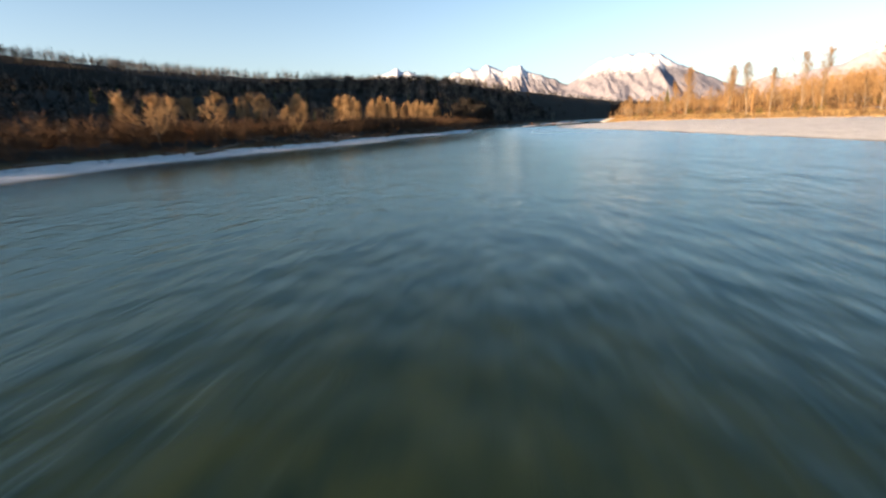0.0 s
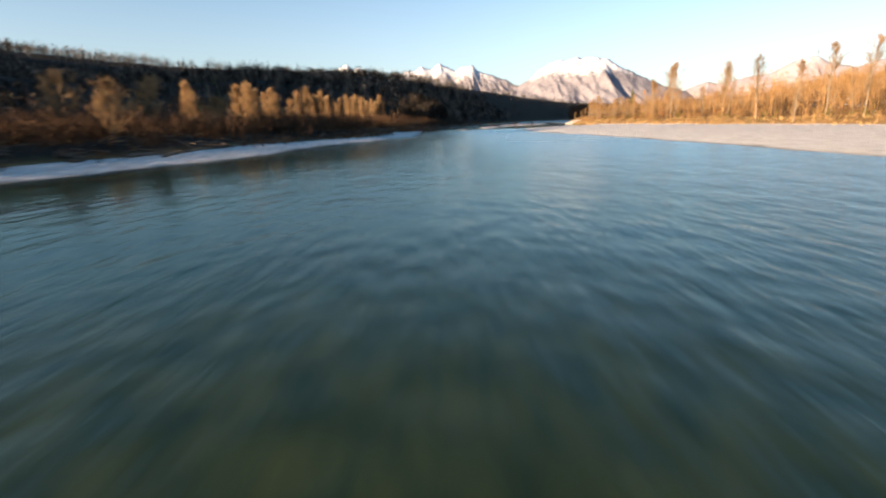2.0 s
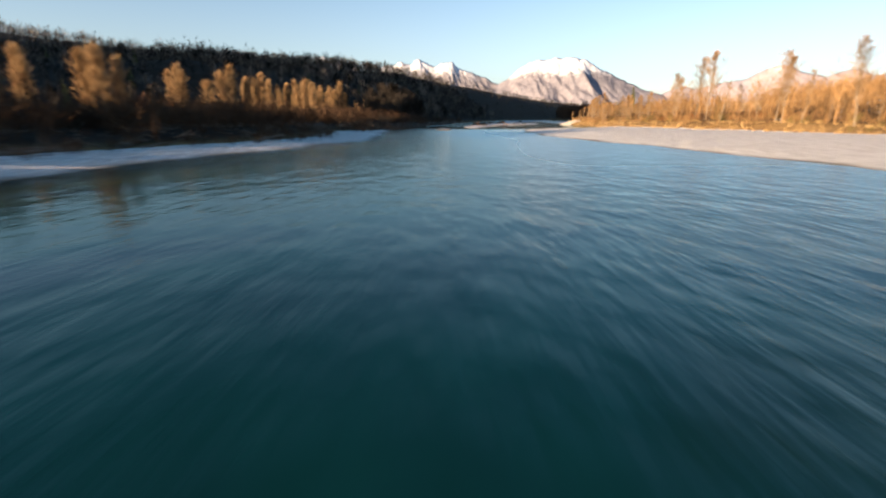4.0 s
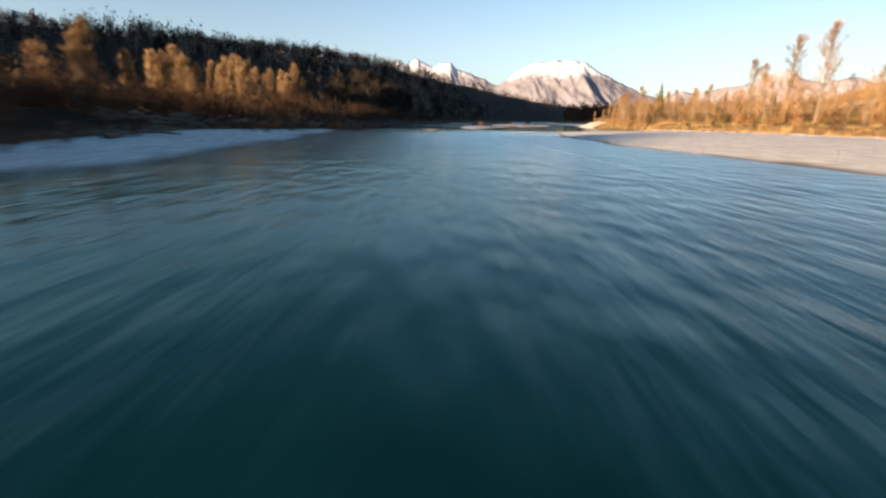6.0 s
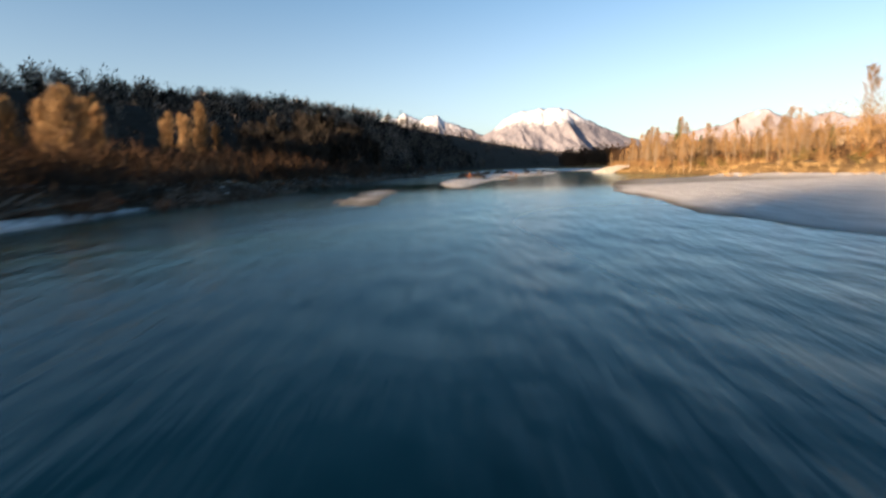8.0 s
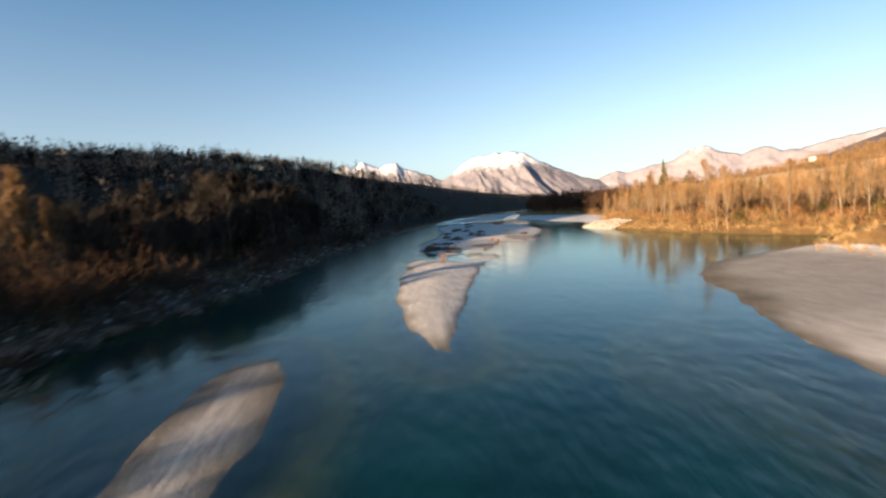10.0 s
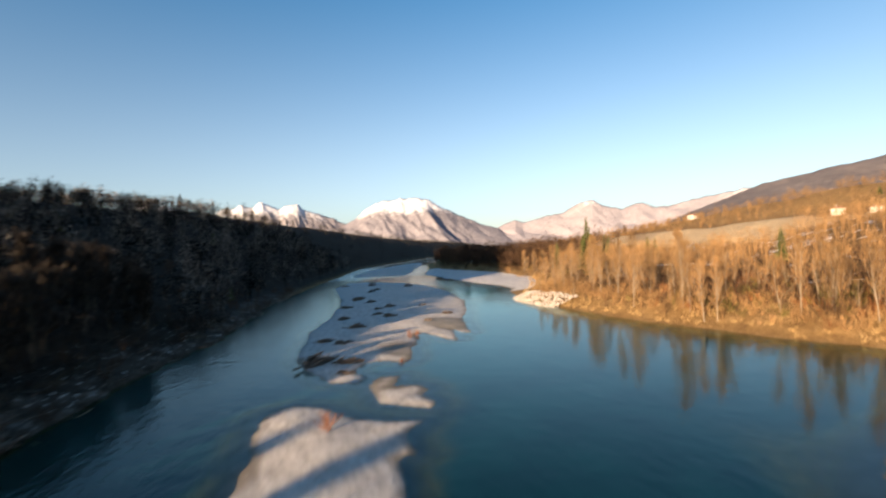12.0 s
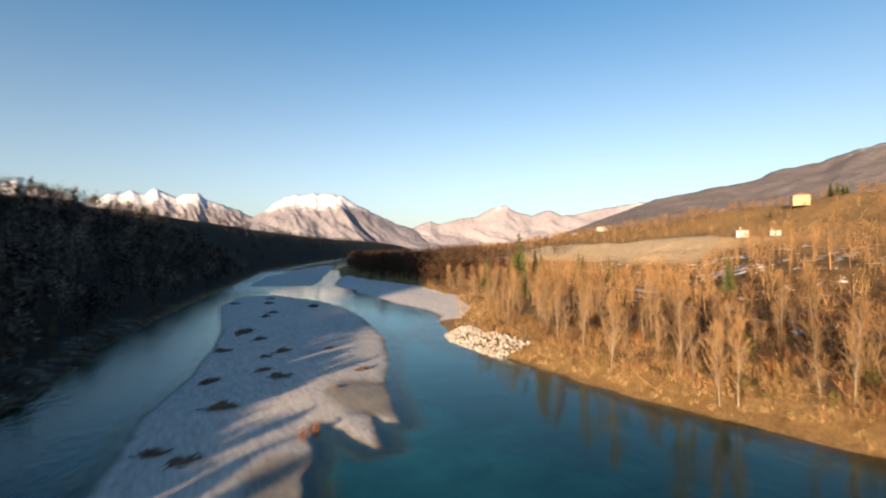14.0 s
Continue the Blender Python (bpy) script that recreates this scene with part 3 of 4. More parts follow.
def grow(rng, H, shape, sparse=1.0):
    """Wood and twigs of one bare tree of height H."""
    first, limbs, angle, reach, lift, subs, twigs, tl, tw = SHAPES[shape]
    limbs, subs = max(6, int(limbs * sparse)), max(2, int(subs * sparse ** 0.5))
    stem = bent(rng, (0, 0, -0.3), (0, 0, 1), H * 0.97, 9, 0.035 if shape == "tall" else 0.05, 0.1)
    r0 = H * 0.0095
    wood = [tube(stem, [r0 * (1.25 if i == 0 else 1) * (1 - 0.92 * i / 9) for i in range(10)], 6)]
    B, W = [], []
    for i in range(limbs):
        f = first + (0.97 - first) * (i + rng.random()) / limbs
        k = min(int(f * 9), 8)
        p = stem[k] + (stem[k + 1] - stem[k]) * (f * 9 - k)
        a, t = rng.uniform(0, 2 * math.pi), radians(rng.uniform(*angle)) * (1.15 - 0.4 * f)
        swell = math.sin(min(1, (1 - f) / (1 - first) * 1.2 + 0.12) * math.pi / 2) * (0.75 + 0.25 * min(1, (f - first) * 4 + 0.3))
        L = H * reach * swell * rng.uniform(0.7, 1.15)
        limb = bent(rng, p, (math.sin(t) * math.cos(a), math.sin(t) * math.sin(a), math.cos(t)), L, 3, 0.12, lift)
        r = r0 * 0.42 * (1 - 0.7 * f)
        wood.append(tube(limb, [r * (1 - 0.27 * j) for j in range(4)], 3))
        for s in range(subs):
            g = rng.uniform(0.25, 1.0)
            k = min(int(g * 3), 2)
            q = limb[k] + (limb[k + 1] - limb[k]) * (g * 3 - k)
            d = (limb[k + 1] - limb[k]) / (np.linalg.norm(limb[k + 1] - limb[k]) + 1e-9) + rng.normal(0, 0.45, 3)
            tip = bent(rng, q, d / np.linalg.norm(d), L * rng.uniform(0.25, 0.45), 1, 0.15, lift)
            wood.append(slivers(rng, np.array([q]), np.array([tip[-1] - tip[0]]), np.array([np.linalg.norm(tip[-1] - tip[0])]), np.array([r * 1.1])))
            n = twigs
            u = rng.uniform(0, 1, n)
            B.append(np.array(tip[0]) + (np.array(tip[-1]) - np.array(tip[0])) * u[:, None])
            W.append((np.array(tip[-1]) - np.array(tip[0])) / L * 2.5 + rng.normal(0, 0.5 if shape == "spreading" else 0.22, (n, 3)) + (0, 0, 0.3))
    B, W = np.concatenate(B), np.concatenate(W)
    (wv, wf), (tv, tf) = joined(wood), slivers(rng, B, W, tl * rng.uniform(0.5, 1.3, len(B)), tw * rng.uniform(0.6, 1.4, len(B)))
    k = H / tv[:, 2].max()
    return (wv * k, wf), (tv * k, tf)


def grow_bush(rng, R, n_stems, n_twigs, tw=0.035):
    """A thicket of stems from one root."""
    B, W, Ls = [], [], []
    for _ in range(n_stems):
        a, t = rng.uniform(0, 2 * math.pi), rng.uniform(0.1, 1.1)
        d = np.array((math.sin(t) * math.cos(a), math.sin(t) * math.sin(a), math.cos(t)))
        L = R * rng.uniform(0.7, 1.2)
        B.append(np.zeros((1, 3)) + rng.normal(0, 0.1, (1, 3)) * (1, 1, 0)), W.append(d[None]), Ls.append([L])
        u = rng.uniform(0.2, 1, n_twigs)
        B.append(d * (u * L)[:, None])
        W.append(d * 0.8 + rng.normal(0, 0.5, (n_twigs, 3)) + (0, 0, 0.2))
        Ls.append(R * rng.uniform(0.2, 0.5, n_twigs))
    B, W, Ls = np.concatenate(B), np.concatenate(W), np.concatenate(Ls)
    return slivers(rng, B, W, Ls, np.full(len(B), tw) * rng.uniform(0.6, 1.4, len(B)))


def grow_far(rng, H, columnar, twigs=150, tw=0.1):
    """A tree of a far wood: stem, a few limbs, and coarse twigs gathered in boughs round the crown."""
    stem = bent(rng, (0, 0, -0.5), (0, 0, 1), H * 0.95, 4, 0.06, 0.05)
    wood = [tube(stem, [H * 0.014 * (1 - 0.22 * i) for i in range(5)], 3)]
    spread = H * (0.15 if columnar else 0.32)
    k = 9
    lift = rng.uniform(0.35, 0.92, k)
    turn = np.arange(k) * 2.4 + rng.uniform(-0.4, 0.4, k)
    out = spread * np.sqrt(np.clip(1 - ((lift - 0.55) / 0.5) ** 2, 0.05, 1)) * rng.uniform(0.35, 0.85, k)
    hub = np.stack([out * np.cos(turn), out * np.sin(turn), lift * H], -1)
    pick_ = rng.integers(0, k, twigs)
    puff = rng.normal(0, 1, (twigs, 3))
    puff /= np.linalg.norm(puff, axis=1)[:, None]
    B = hub[pick_] + puff * (spread * 0.42 * rng.uniform(0.2, 1, twigs) ** 0.5)[:, None] * (1, 1, 1.5)
    W = puff + (0, 0, 0.55) + rng.normal(0, 0.3, (twigs, 3))
    tw_ = slivers(rng, B, W, H * 0.1 * rng.uniform(0.5, 1.4, twigs), tw * rng.uniform(0.6, 1.5, twigs))
    root = np.stack([np.zeros(k), np.zeros(k), np.maximum(lift - 0.3, 0.15) * H], -1)
    limb = slivers(rng, root, hub - root, np.linalg.norm(hub - root, axis=1) * 1.2, np.full(k, H * 0.014))
    return joined([wood[0], limb, tw_])


def grow_fir(rng, H, n):
    """A conifer's boughs: drooping slivers in whorls."""
    u = np.sqrt(rng.uniform(0.0, 1, n))
    z = H * (1 - u * 0.93)
    a = rng.uniform(0, 2 * math.pi, n)
    L = H * 0.2 * u * rng.uniform(0.6, 1.15, n) + 0.25
    rad = L * rng.uniform(0.0, 0.6, n)
    B = np.stack([rad * np.cos(a), rad * np.sin(a), z], -1)
    W = np.stack([np.cos(a), np.sin(a), rng.uniform(-0.5, 0.15, n)], -1)
    return slivers(rng, B, W, L * 0.6, H * 0.03 * rng.uniform(0.6, 1.4, n))


def tree_master(name, shape, H, seed, bark, twig, label):
    rng = np.random.default_rng(seed)
    (wv, wf), (tv, tf) = grow(rng, H, shape)
    root = new(name)
    root.empty_display_size = 0.5
    child("trunk", tri_mesh("trunk", wv, wf, bark, True), root)
    child("crown", tri_mesh("crown", tv, tf, twig), root, "bare winter twigs")
    return tagged(root, label, "tree")


def standing(x, y, turn, scale=1.0, lean=0.0, sink=0.1):
    return pose(x, y, height_at(x, y) - sink, lean, lean * 0.6, turn) @ Matrix.Diagonal((scale, scale, scale, 1))


def plant(master, m):
    """A copy of a tree at a place with its own scale."""
    ob = copy_thing(master, m)
    ob.matrix_basis = m
    return ob


FULL_HEIGHT = {"columnar": 11.0, "bushy": 11.0, "tall": 17.0, "spreading": 8.0, "upright": 9.0}

POPLAR_LABEL = "slender bare poplar with golden twigs on the river bank"
WILLOW_LABEL = "bare spreading willow with tan twigs on the river bank"
TALL_LABEL = "tall bare poplar with a pale trunk among thicket"


def row_of(name, key, count, seed, bark, twig, label):
    H = FULL_HEIGHT[key]
    return [tree_master(name, key, H, seed + i, bark, twig, label) for i in range(count)], H


rng = np.random.default_rng(7)
# left bank: the sunlit row and its neighbours; x, y, top
left_poplars = [(-2, 299, 11.4), (1.4, 303, 8.6), (-4.2, 303, 9.6), (-10.3, 280, 18.2), (-12.8, 284, 13.2), (-19.3, 284.4, 17), (-21.7, 287, 15.4), (-17, 287.5, 14.2),
                (-14.1, 242.6, 15.6), (-16.6, 247.9, 16.9), (-19.6, 252.3, 15.6), (-24.3, 260, 17.3), (-22, 256.5, 15), (-27, 263, 14.6),
                (-34, 254, 19.5), (-31, 250, 16.6), (-37, 257, 18), (-29.6, 246, 13.4), (-35.6, 248.6, 16.2), (-24.9, 239.3, 12.6),
                (-32.4, 214.3, 18.2), (-35.9, 218.9, 17.2), (-30.1, 210.2, 15.8), (-30.7, 224.7, 14.4), (-42.8, 206.2, 17.6), (-39.9, 201.5, 15.5), (-46.3, 210.8, 16.2),
                (-33.6, 156.9, 15.5), (-31.2, 154.0, 14.8), (-36.5, 159.2, 15.1), (-32.4, 161.5, 14.2), (-55.6, 171.4, 17.1), (-58.5, 174.8, 15.1), (-52.7, 167.9, 14.4),
                (-84.6, 181.8, 18.1), (-80.0, 177.2, 16.2),
                (-38, 252, 17.5), (-41, 256, 18), (-33, 259, 17), (-28.5, 252, 15), (-39, 262, 16.5), (-44, 251, 17),
                (-20.5, 258, 16.5), (-18, 246, 15), (-22, 249, 14.5), (-26.5, 257, 16), (-13, 247, 14), (-16, 251, 15.5),
                (-8, 283, 14), (-12, 277, 15), (-14.5, 281, 16.5), (-0.5, 296.5, 9.5), (-6, 297, 11)]
masters, H = row_of("poplar_tree", "columnar", 4, 40, DARK_BARK, RIVER_TWIG, POPLAR_LABEL)
for i, (x, y, top) in enumerate(left_poplars):
    g = height_at(x, y)
    m = standing(x, y, rng.uniform(0, 360), (top - g) / H, rng.uniform(-2, 2))
    (plant(masters[i % 4], m) if i >= 4 else masters[i]).matrix_basis = m
masters, H = row_of("willow_tree", "spreading", 4, 60, DARK_BARK, RIVER_TWIG, WILLOW_LABEL)
spots = [(-45.2, 106.4, 11.6), (-38.2, 118.0, 12.2), (-52.1, 134.2, 12.8), (-40.5, 78.6, 9.9), (-35.9, 53.0, 8.1), (-47.5, 62.3, 9.3), (-56.8, 87.8, 10.4), (-31.2, 129.6, 8.7), 
    (-63.7, 108.7, 11.0), (-38.2, 25.2, 7.5), (-49.8, 34.5, 8.7), (-31.2, 94.8, 7.0), (-35.9, 208.5, 11.6)]
for i, (x, y, hh) in enumerate(spots):
    m = standing(x, y, rng.uniform(0, 360), hh / H, rng.uniform(-4, 4))
    (plant(masters[i % 4], m) if i >= 4 else masters[i]).matrix_basis = m

masters, H = row_of("hillside_tree", "bushy", 3, 70, DARK_BARK, SHADED_GREY_TWIG, "grey-brown bare tree on the river bank, darkened in colour for shade")
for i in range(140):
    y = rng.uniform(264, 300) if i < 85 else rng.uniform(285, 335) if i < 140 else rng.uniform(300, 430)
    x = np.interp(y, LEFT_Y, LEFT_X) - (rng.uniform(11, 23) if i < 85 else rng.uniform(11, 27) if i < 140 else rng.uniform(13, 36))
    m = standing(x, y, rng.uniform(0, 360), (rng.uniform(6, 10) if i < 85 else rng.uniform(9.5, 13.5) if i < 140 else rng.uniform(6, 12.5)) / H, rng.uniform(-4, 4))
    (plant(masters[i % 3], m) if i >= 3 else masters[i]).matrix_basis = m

# right bank: tall pale poplars and smaller trees
masters, H = row_of("tall_poplar_tree", "tall", 4, 80, PALE_BARK, GOLD_TWIG, TALL_LABEL)
tall = [(112.6, 223.6, 22.6), (111.4, 169.0, 19.5), (119.0, 253.7, 18.0), (114.9, 245.6, 16.2), (120.7, 201.5, 18.6), (125.4, 209.6, 20.9), (109.1, 150.5, 16.2), 
    (117.2, 138.9, 19.7), (123.0, 157.4, 20.9), (114.9, 113.4, 17.4), (120.7, 93.6, 19.7), (113.8, 73.9, 16.2), (125.4, 125.0, 22.0), (120.7, 242.7, 23.2), 
    (108.7, 296.5, 14.3), (105.5, 290, 10.4), (106.5, 288.5, 10.6), (120, 333, 13.8), (116, 328, 12.5), (106, 305, 11.5), (111, 314.5, 12.5), (128, 361, 12.5), 
    (128, 314, 13.4), (123, 346, 12.5), (112, 280, 12), (114, 272, 12), (117, 270, 13), (135, 335, 13.4), (113, 322, 11.5), (146, 296, 12.5), (142, 299, 11.5)]
for i, (x, y, hh) in enumerate(tall):
    m = standing(x, y, rng.uniform(0, 360), hh / H, rng.uniform(-1.5, 1.5))
    (plant(masters[i % 4], m) if i >= 4 else masters[i]).matrix_basis = m
masters, H = row_of("bank_tree", "upright", 5, 90, PALE_BARK, GOLD_TWIG, "bare golden-brown tree in the river wood")
count = 0
for k in range(900):
    y = rng.uniform(262, 430) if k % 4 else rng.uniform(0, 262)
    x = np.interp(y, RIGHT_Y, RIGHT_X) + np.interp(y, FOOT_Y, FOOT_OFF) / 0.85 + (4 + 50 * rng.uniform(0, 1) ** 1.4)
    if count >= 230:
        break
    m = standing(x, y, rng.uniform(0, 360), rng.uniform(4.5, 11.0) * (1.25 if y < 262 else 1.0) / H, rng.uniform(-4, 4))
    (plant(masters[count % 5], m) if count >= 5 else masters[count]).matrix_basis = m
    count += 1


# ---- far woods and thickets, each one sheet of growth ----
def scattered(name, variants, spots, mat, label, category, sizes):
    """Many plants as one mesh."""
    pieces, gen = [], np.random.default_rng(len(spots))
    n, VV, FF = 0, [], []
    zs = plan(spots[:, 0], spots[:, 1])["h"]
    for (x, y), z, s in zip(spots, zs, sizes):
        v, f = variants[gen.integers(len(variants))]
        a = gen.uniform(0, 2 * math.pi)
        c, d = math.cos(a) * s, math.sin(a) * s
        w = np.empty_like(v)
        w[:, 0], w[:, 1], w[:, 2] = v[:, 0] * c - v[:, 1] * d + x, v[:, 0] * d + v[:, 1] * c + y, v[:, 2] * s * gen.uniform(0.85, 1.15) + z
        VV.append(w)
        FF.append(f + n)
        n += len(v)
    ob = new(name, tri_mesh(name, np.concatenate(VV), np.concatenate(FF), mat))
    return tagged(ob, label, category, kind="stuff")


gen = np.random.default_rng(11)
FAR_TREES = [grow_far(gen, 10.0, i % 3 == 0, 140, 0.066) for i in range(8)]
HILL_TREES = [grow_far(gen, 10.0, i % 5 == 0, 100, 0.34) for i in range(8)]
ROUND_TREES = [grow_far(gen, 10.0, False, 90, 0.4) for _ in range(6)]
VERY_FAR = [grow_far(gen, 10.0, i % 3 == 0, 48, 0.33) for i in range(6)]
BUSHES = [grow_bush(gen, 1.6, 9, 11, 0.038) for _ in range(6)]
FIRS = [grow_fir(gen, 10.0, 260) for _ in range(4)]


def pick(n, xr, yr, test):
    x, y = gen.uniform(*xr, n), gen.uniform(*yr, n)
    ok = test(x, y, plan(x, y))
    return np.stack([x, y], -1)[ok]


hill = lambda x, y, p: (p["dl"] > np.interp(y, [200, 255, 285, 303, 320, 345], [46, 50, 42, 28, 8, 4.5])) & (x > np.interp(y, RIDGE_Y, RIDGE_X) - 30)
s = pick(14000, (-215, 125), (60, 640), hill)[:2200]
scattered("hill_wood", HILL_TREES, s, SHADED_HILL_TWIG, "bare deciduous wood on a hillside, its shade put into near-black twig colour", "wood", gen.uniform(0.5, 1.1, len(s)) * np.interp(s[:, 1], [300, 350], [0.68, 1.0]))
s = pick(5000, (-190, 125), (262, 640), hill)[:620]
scattered("ash_wood", ROUND_TREES, s, ASH_TWIG, "grey-brown rounded bare crowns standing out of the dark hillside wood", "wood", gen.uniform(0.65, 1.1, len(s)) * np.interp(s[:, 1], [300, 350], [0.72, 1.0]))
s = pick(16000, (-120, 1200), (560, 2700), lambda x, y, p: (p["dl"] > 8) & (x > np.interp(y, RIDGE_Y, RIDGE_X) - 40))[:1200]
scattered("distant_hill_wood", VERY_FAR, s, SHADED_HILL_TWIG, "far wood along a ridge, its shade put into the dark colour", "wood", gen.uniform(0.75, 1.15, len(s)))
upland = lambda x, y, p: x < np.interp(y, RIDGE_Y, RIDGE_X) - 20
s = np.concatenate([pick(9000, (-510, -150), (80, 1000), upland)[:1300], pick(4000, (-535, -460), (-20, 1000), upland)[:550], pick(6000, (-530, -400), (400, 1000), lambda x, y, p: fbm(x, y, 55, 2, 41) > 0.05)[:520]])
scattered("upland_wood", VERY_FAR, s, SHADED_HILL_TWIG, "bare wood along the upper ridge, its colour darkened for shade", "wood", gen.uniform(0.7, 1.25, len(s)))
s = pick(5000, (-500, -190), (330, 1000), lambda x, y, p: upland(x, y, p) & (fbm(x, y, 60, 2, 43) > -0.1))[:380]
scattered("upland_ash_wood", VERY_FAR, s, ASH_TWIG, "grey-brown bare trees scattered up the far slope", "wood", gen.uniform(0.8, 1.3, len(s)))
s = pick(900, (-235, 40), (-20, 700), hill)[:60]
scattered("hill_firs", FIRS, s, NEEDLES, "dark green conifers scattered on the hillside", "wood", gen.uniform(0.5, 0.95, len(s)))
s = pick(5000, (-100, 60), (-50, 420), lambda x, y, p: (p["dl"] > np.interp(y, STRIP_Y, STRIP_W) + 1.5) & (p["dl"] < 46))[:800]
scattered("shaded_thicket", BUSHES, s, SHADED_BRAMBLE, "low brown thicket under the bank trees, darkened in colour for shade", "thicket", gen.uniform(0.6, 1.7, len(s)))
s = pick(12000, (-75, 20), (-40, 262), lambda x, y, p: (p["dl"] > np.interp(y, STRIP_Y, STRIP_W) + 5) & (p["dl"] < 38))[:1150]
scattered("tall_thicket", BUSHES, s, SHADED_BRAMBLE, "tall tangled brown thicket between the gravel strip and the hill, darkened in colour for shade", "thicket", gen.uniform(1.3, 2.5, len(s)))
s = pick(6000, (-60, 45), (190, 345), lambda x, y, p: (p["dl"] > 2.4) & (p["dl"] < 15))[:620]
scattered("bank_thicket", BUSHES, s, SHADED_GREY_TWIG, "grey brushwood on the muddy bank, shade put into its dark colour", "thicket", gen.uniform(0.5, 1.5, len(s)))
s = pick(9000, (85, 330), (0, 520), lambda x, y, p: (p["db"] > 16) & (p["db"] < 150) & (p["field"] < 0.05) & ((p["db"] < 84) | (y < 380) | (y > 600)) & ~((x > 126) & (x < 215) & (y > 250) & (y < 335) & (gen.random(len(x)) < 0.62)))[:1800]
scattered("river_wood", FAR_TREES, s, GOLD_TWIG, "golden bare wood on the sunny river flat", "wood", gen.uniform(0.55, 1.15, len(s)) * np.interp(s[:, 1], [240, 280], [1.3, 1.0]))
s = np.concatenate([pick(9000, (150, 760), (200, 1000), lambda x, y, p: (p["db"] > 120) & (p["field"] < 0.2) & ((x < 335) | (x > 425) | (y < 380) | (y > 450)))[:1400], pick(3000, (250, 1800), (500, 2400), lambda x, y, p: (p["db"] > 120) & (p["field"] < 0.2))[:260]])
scattered("terrace_wood", VERY_FAR, s, GOLD_TWIG, "brown bare wood on the sunny terraces", "wood", gen.uniform(0.6, 1.2, len(s)))
s = np.concatenate([pick(9000, (130, 420), (500, 1100), lambda x, y, p: (p["db"] > 2) & (p["db"] < 130))[:650], pick(4000, (125, 215), (440, 600), lambda x, y, p: (p["db"] > 1) & (p["db"] < 55))[:420]])
scattered("bend_wood", VERY_FAR + HILL_TREES[:3], s, SHADED_BRAMBLE, "bare wood where the river bends, shade put into its dark brown colour", "wood", gen.uniform(0.8, 1.45, len(s)))
s = pick(16000, (80, 260), (0, 520), lambda x, y, p: (p["db"] > 0.5) & (p["db"] < 75))[:3000]
# dark bushes added to stand for the shaded gaps between the trees
scattered("brown_thicket", BUSHES, s[2100:2800], SHADED_BRAMBLE, "dark brown bramble thicket added for the shaded gaps under the golden trees", "thicket", gen.uniform(0.6, 1.9, 700))
scattered("olive_shrubs", BUSHES, s[2800:], OLIVE_TWIG, "olive green shrubs and ivy in the river wood", "thicket", gen.uniform(0.7, 1.8, 200))
b = pick(4000, (118, 215), (248, 335), lambda x, y, p: p["db"] > 9)[:420]
scattered("dark_undergrowth", BUSHES, b, SHADED_BRAMBLE, "dark brown undergrowth in a clearing of the river wood", "thicket", gen.uniform(0.9, 2.3, len(b)))
s = s[:1400]
scattered("sunny_thicket", BUSHES, s, GOLD_TWIG, "dense golden-brown thicket along the river bank", "thicket", gen.uniform(0.6, 1.8, len(s)))


# ---- rocks, driftwood, houses ----
def stone_mesh(rng, size, mat, name="boulder"):
    bm = bmesh.new()
    bmesh.ops.create_icosphere(bm, subdivisions=1, radius=size)
    for v in bm.verts:
        v.co *= 1 + rng.uniform(-0.28, 0.22)
        v.co.z *= 0.72
    me = bpy.data.meshes.new(name)
    bm.to_mesh(me)
    bm.free()
    me.materials.append(mat)
    return me


gen = np.random.default_rng(21)
STONES = [stone_mesh(gen, 1.0, BOULDER) for _ in range(5)]
pile = tagged(new("rock_pile"), "heap of white limestone boulders guarding the river bank", "rocks")
pile.location = (104, 332, height_at(104, 332))
for k in range(295):
    f = gen.random()
    y = 323 + 24 * f
    x = np.interp(y, RIGHT_Y, RIGHT_X) + gen.uniform(0, 1) ** 1.5 * 6.2 - 0.9
    r = gen.uniform(0.16, 0.42)
    ob = child("boulder", STONES[k % 5], pile)
    lift = 1.1 * max(0, 1 - abs(x - np.interp(y, RIGHT_Y, RIGHT_X) - 3.5) / 4.5)
    ob.matrix_basis = pose(x - 104, y - 332, height_at(x, y) + 0.15 * r + lift - pile.location.z, gen.uniform(0, 360), gen.uniform(0, 360), gen.uniform(0, 360)) @ Matrix.Diagonal((r, r, r, 1))


# smaller rubble that fills the gaps of the pile
yy = gen.uniform(322.5, 348, 1100)
xx = np.interp(yy, RIGHT_Y, RIGHT_X) + gen.uniform(0, 1, 1100) ** 1.4 * 6.8 - 1.0
up = 1.05 * np.maximum(0, 1 - np.abs(xx - np.interp(yy, RIGHT_Y, RIGHT_X) - 3.5) / 4.5)
zz = plan(xx, yy)["h"] + up
rub_v, rub_f = [], []
for k in range(1100):
    st = STONES[k % 5]
    co = np.array([v.co for v in st.vertices]) * gen.uniform(0.1, 0.24)
    a = gen.uniform(0, 6.28)
    co = co @ np.array([[math.cos(a), -math.sin(a), 0], [math.sin(a), math.cos(a), 0], [0, 0, 1]])
    rub_f.append(np.array([list(p.vertices) for p in st.polygons]) + len(co) * k)
    rub_v.append(co + (xx[k] - 104, yy[k] - 332, zz[k] - pile.location.z))
rubble = child("rubble", tri_mesh("rubble", np.concatenate(rub_v), np.concatenate(rub_f), BOULDER), pile, "small white limestone rubble")
tagged(rubble, kind="stuff")


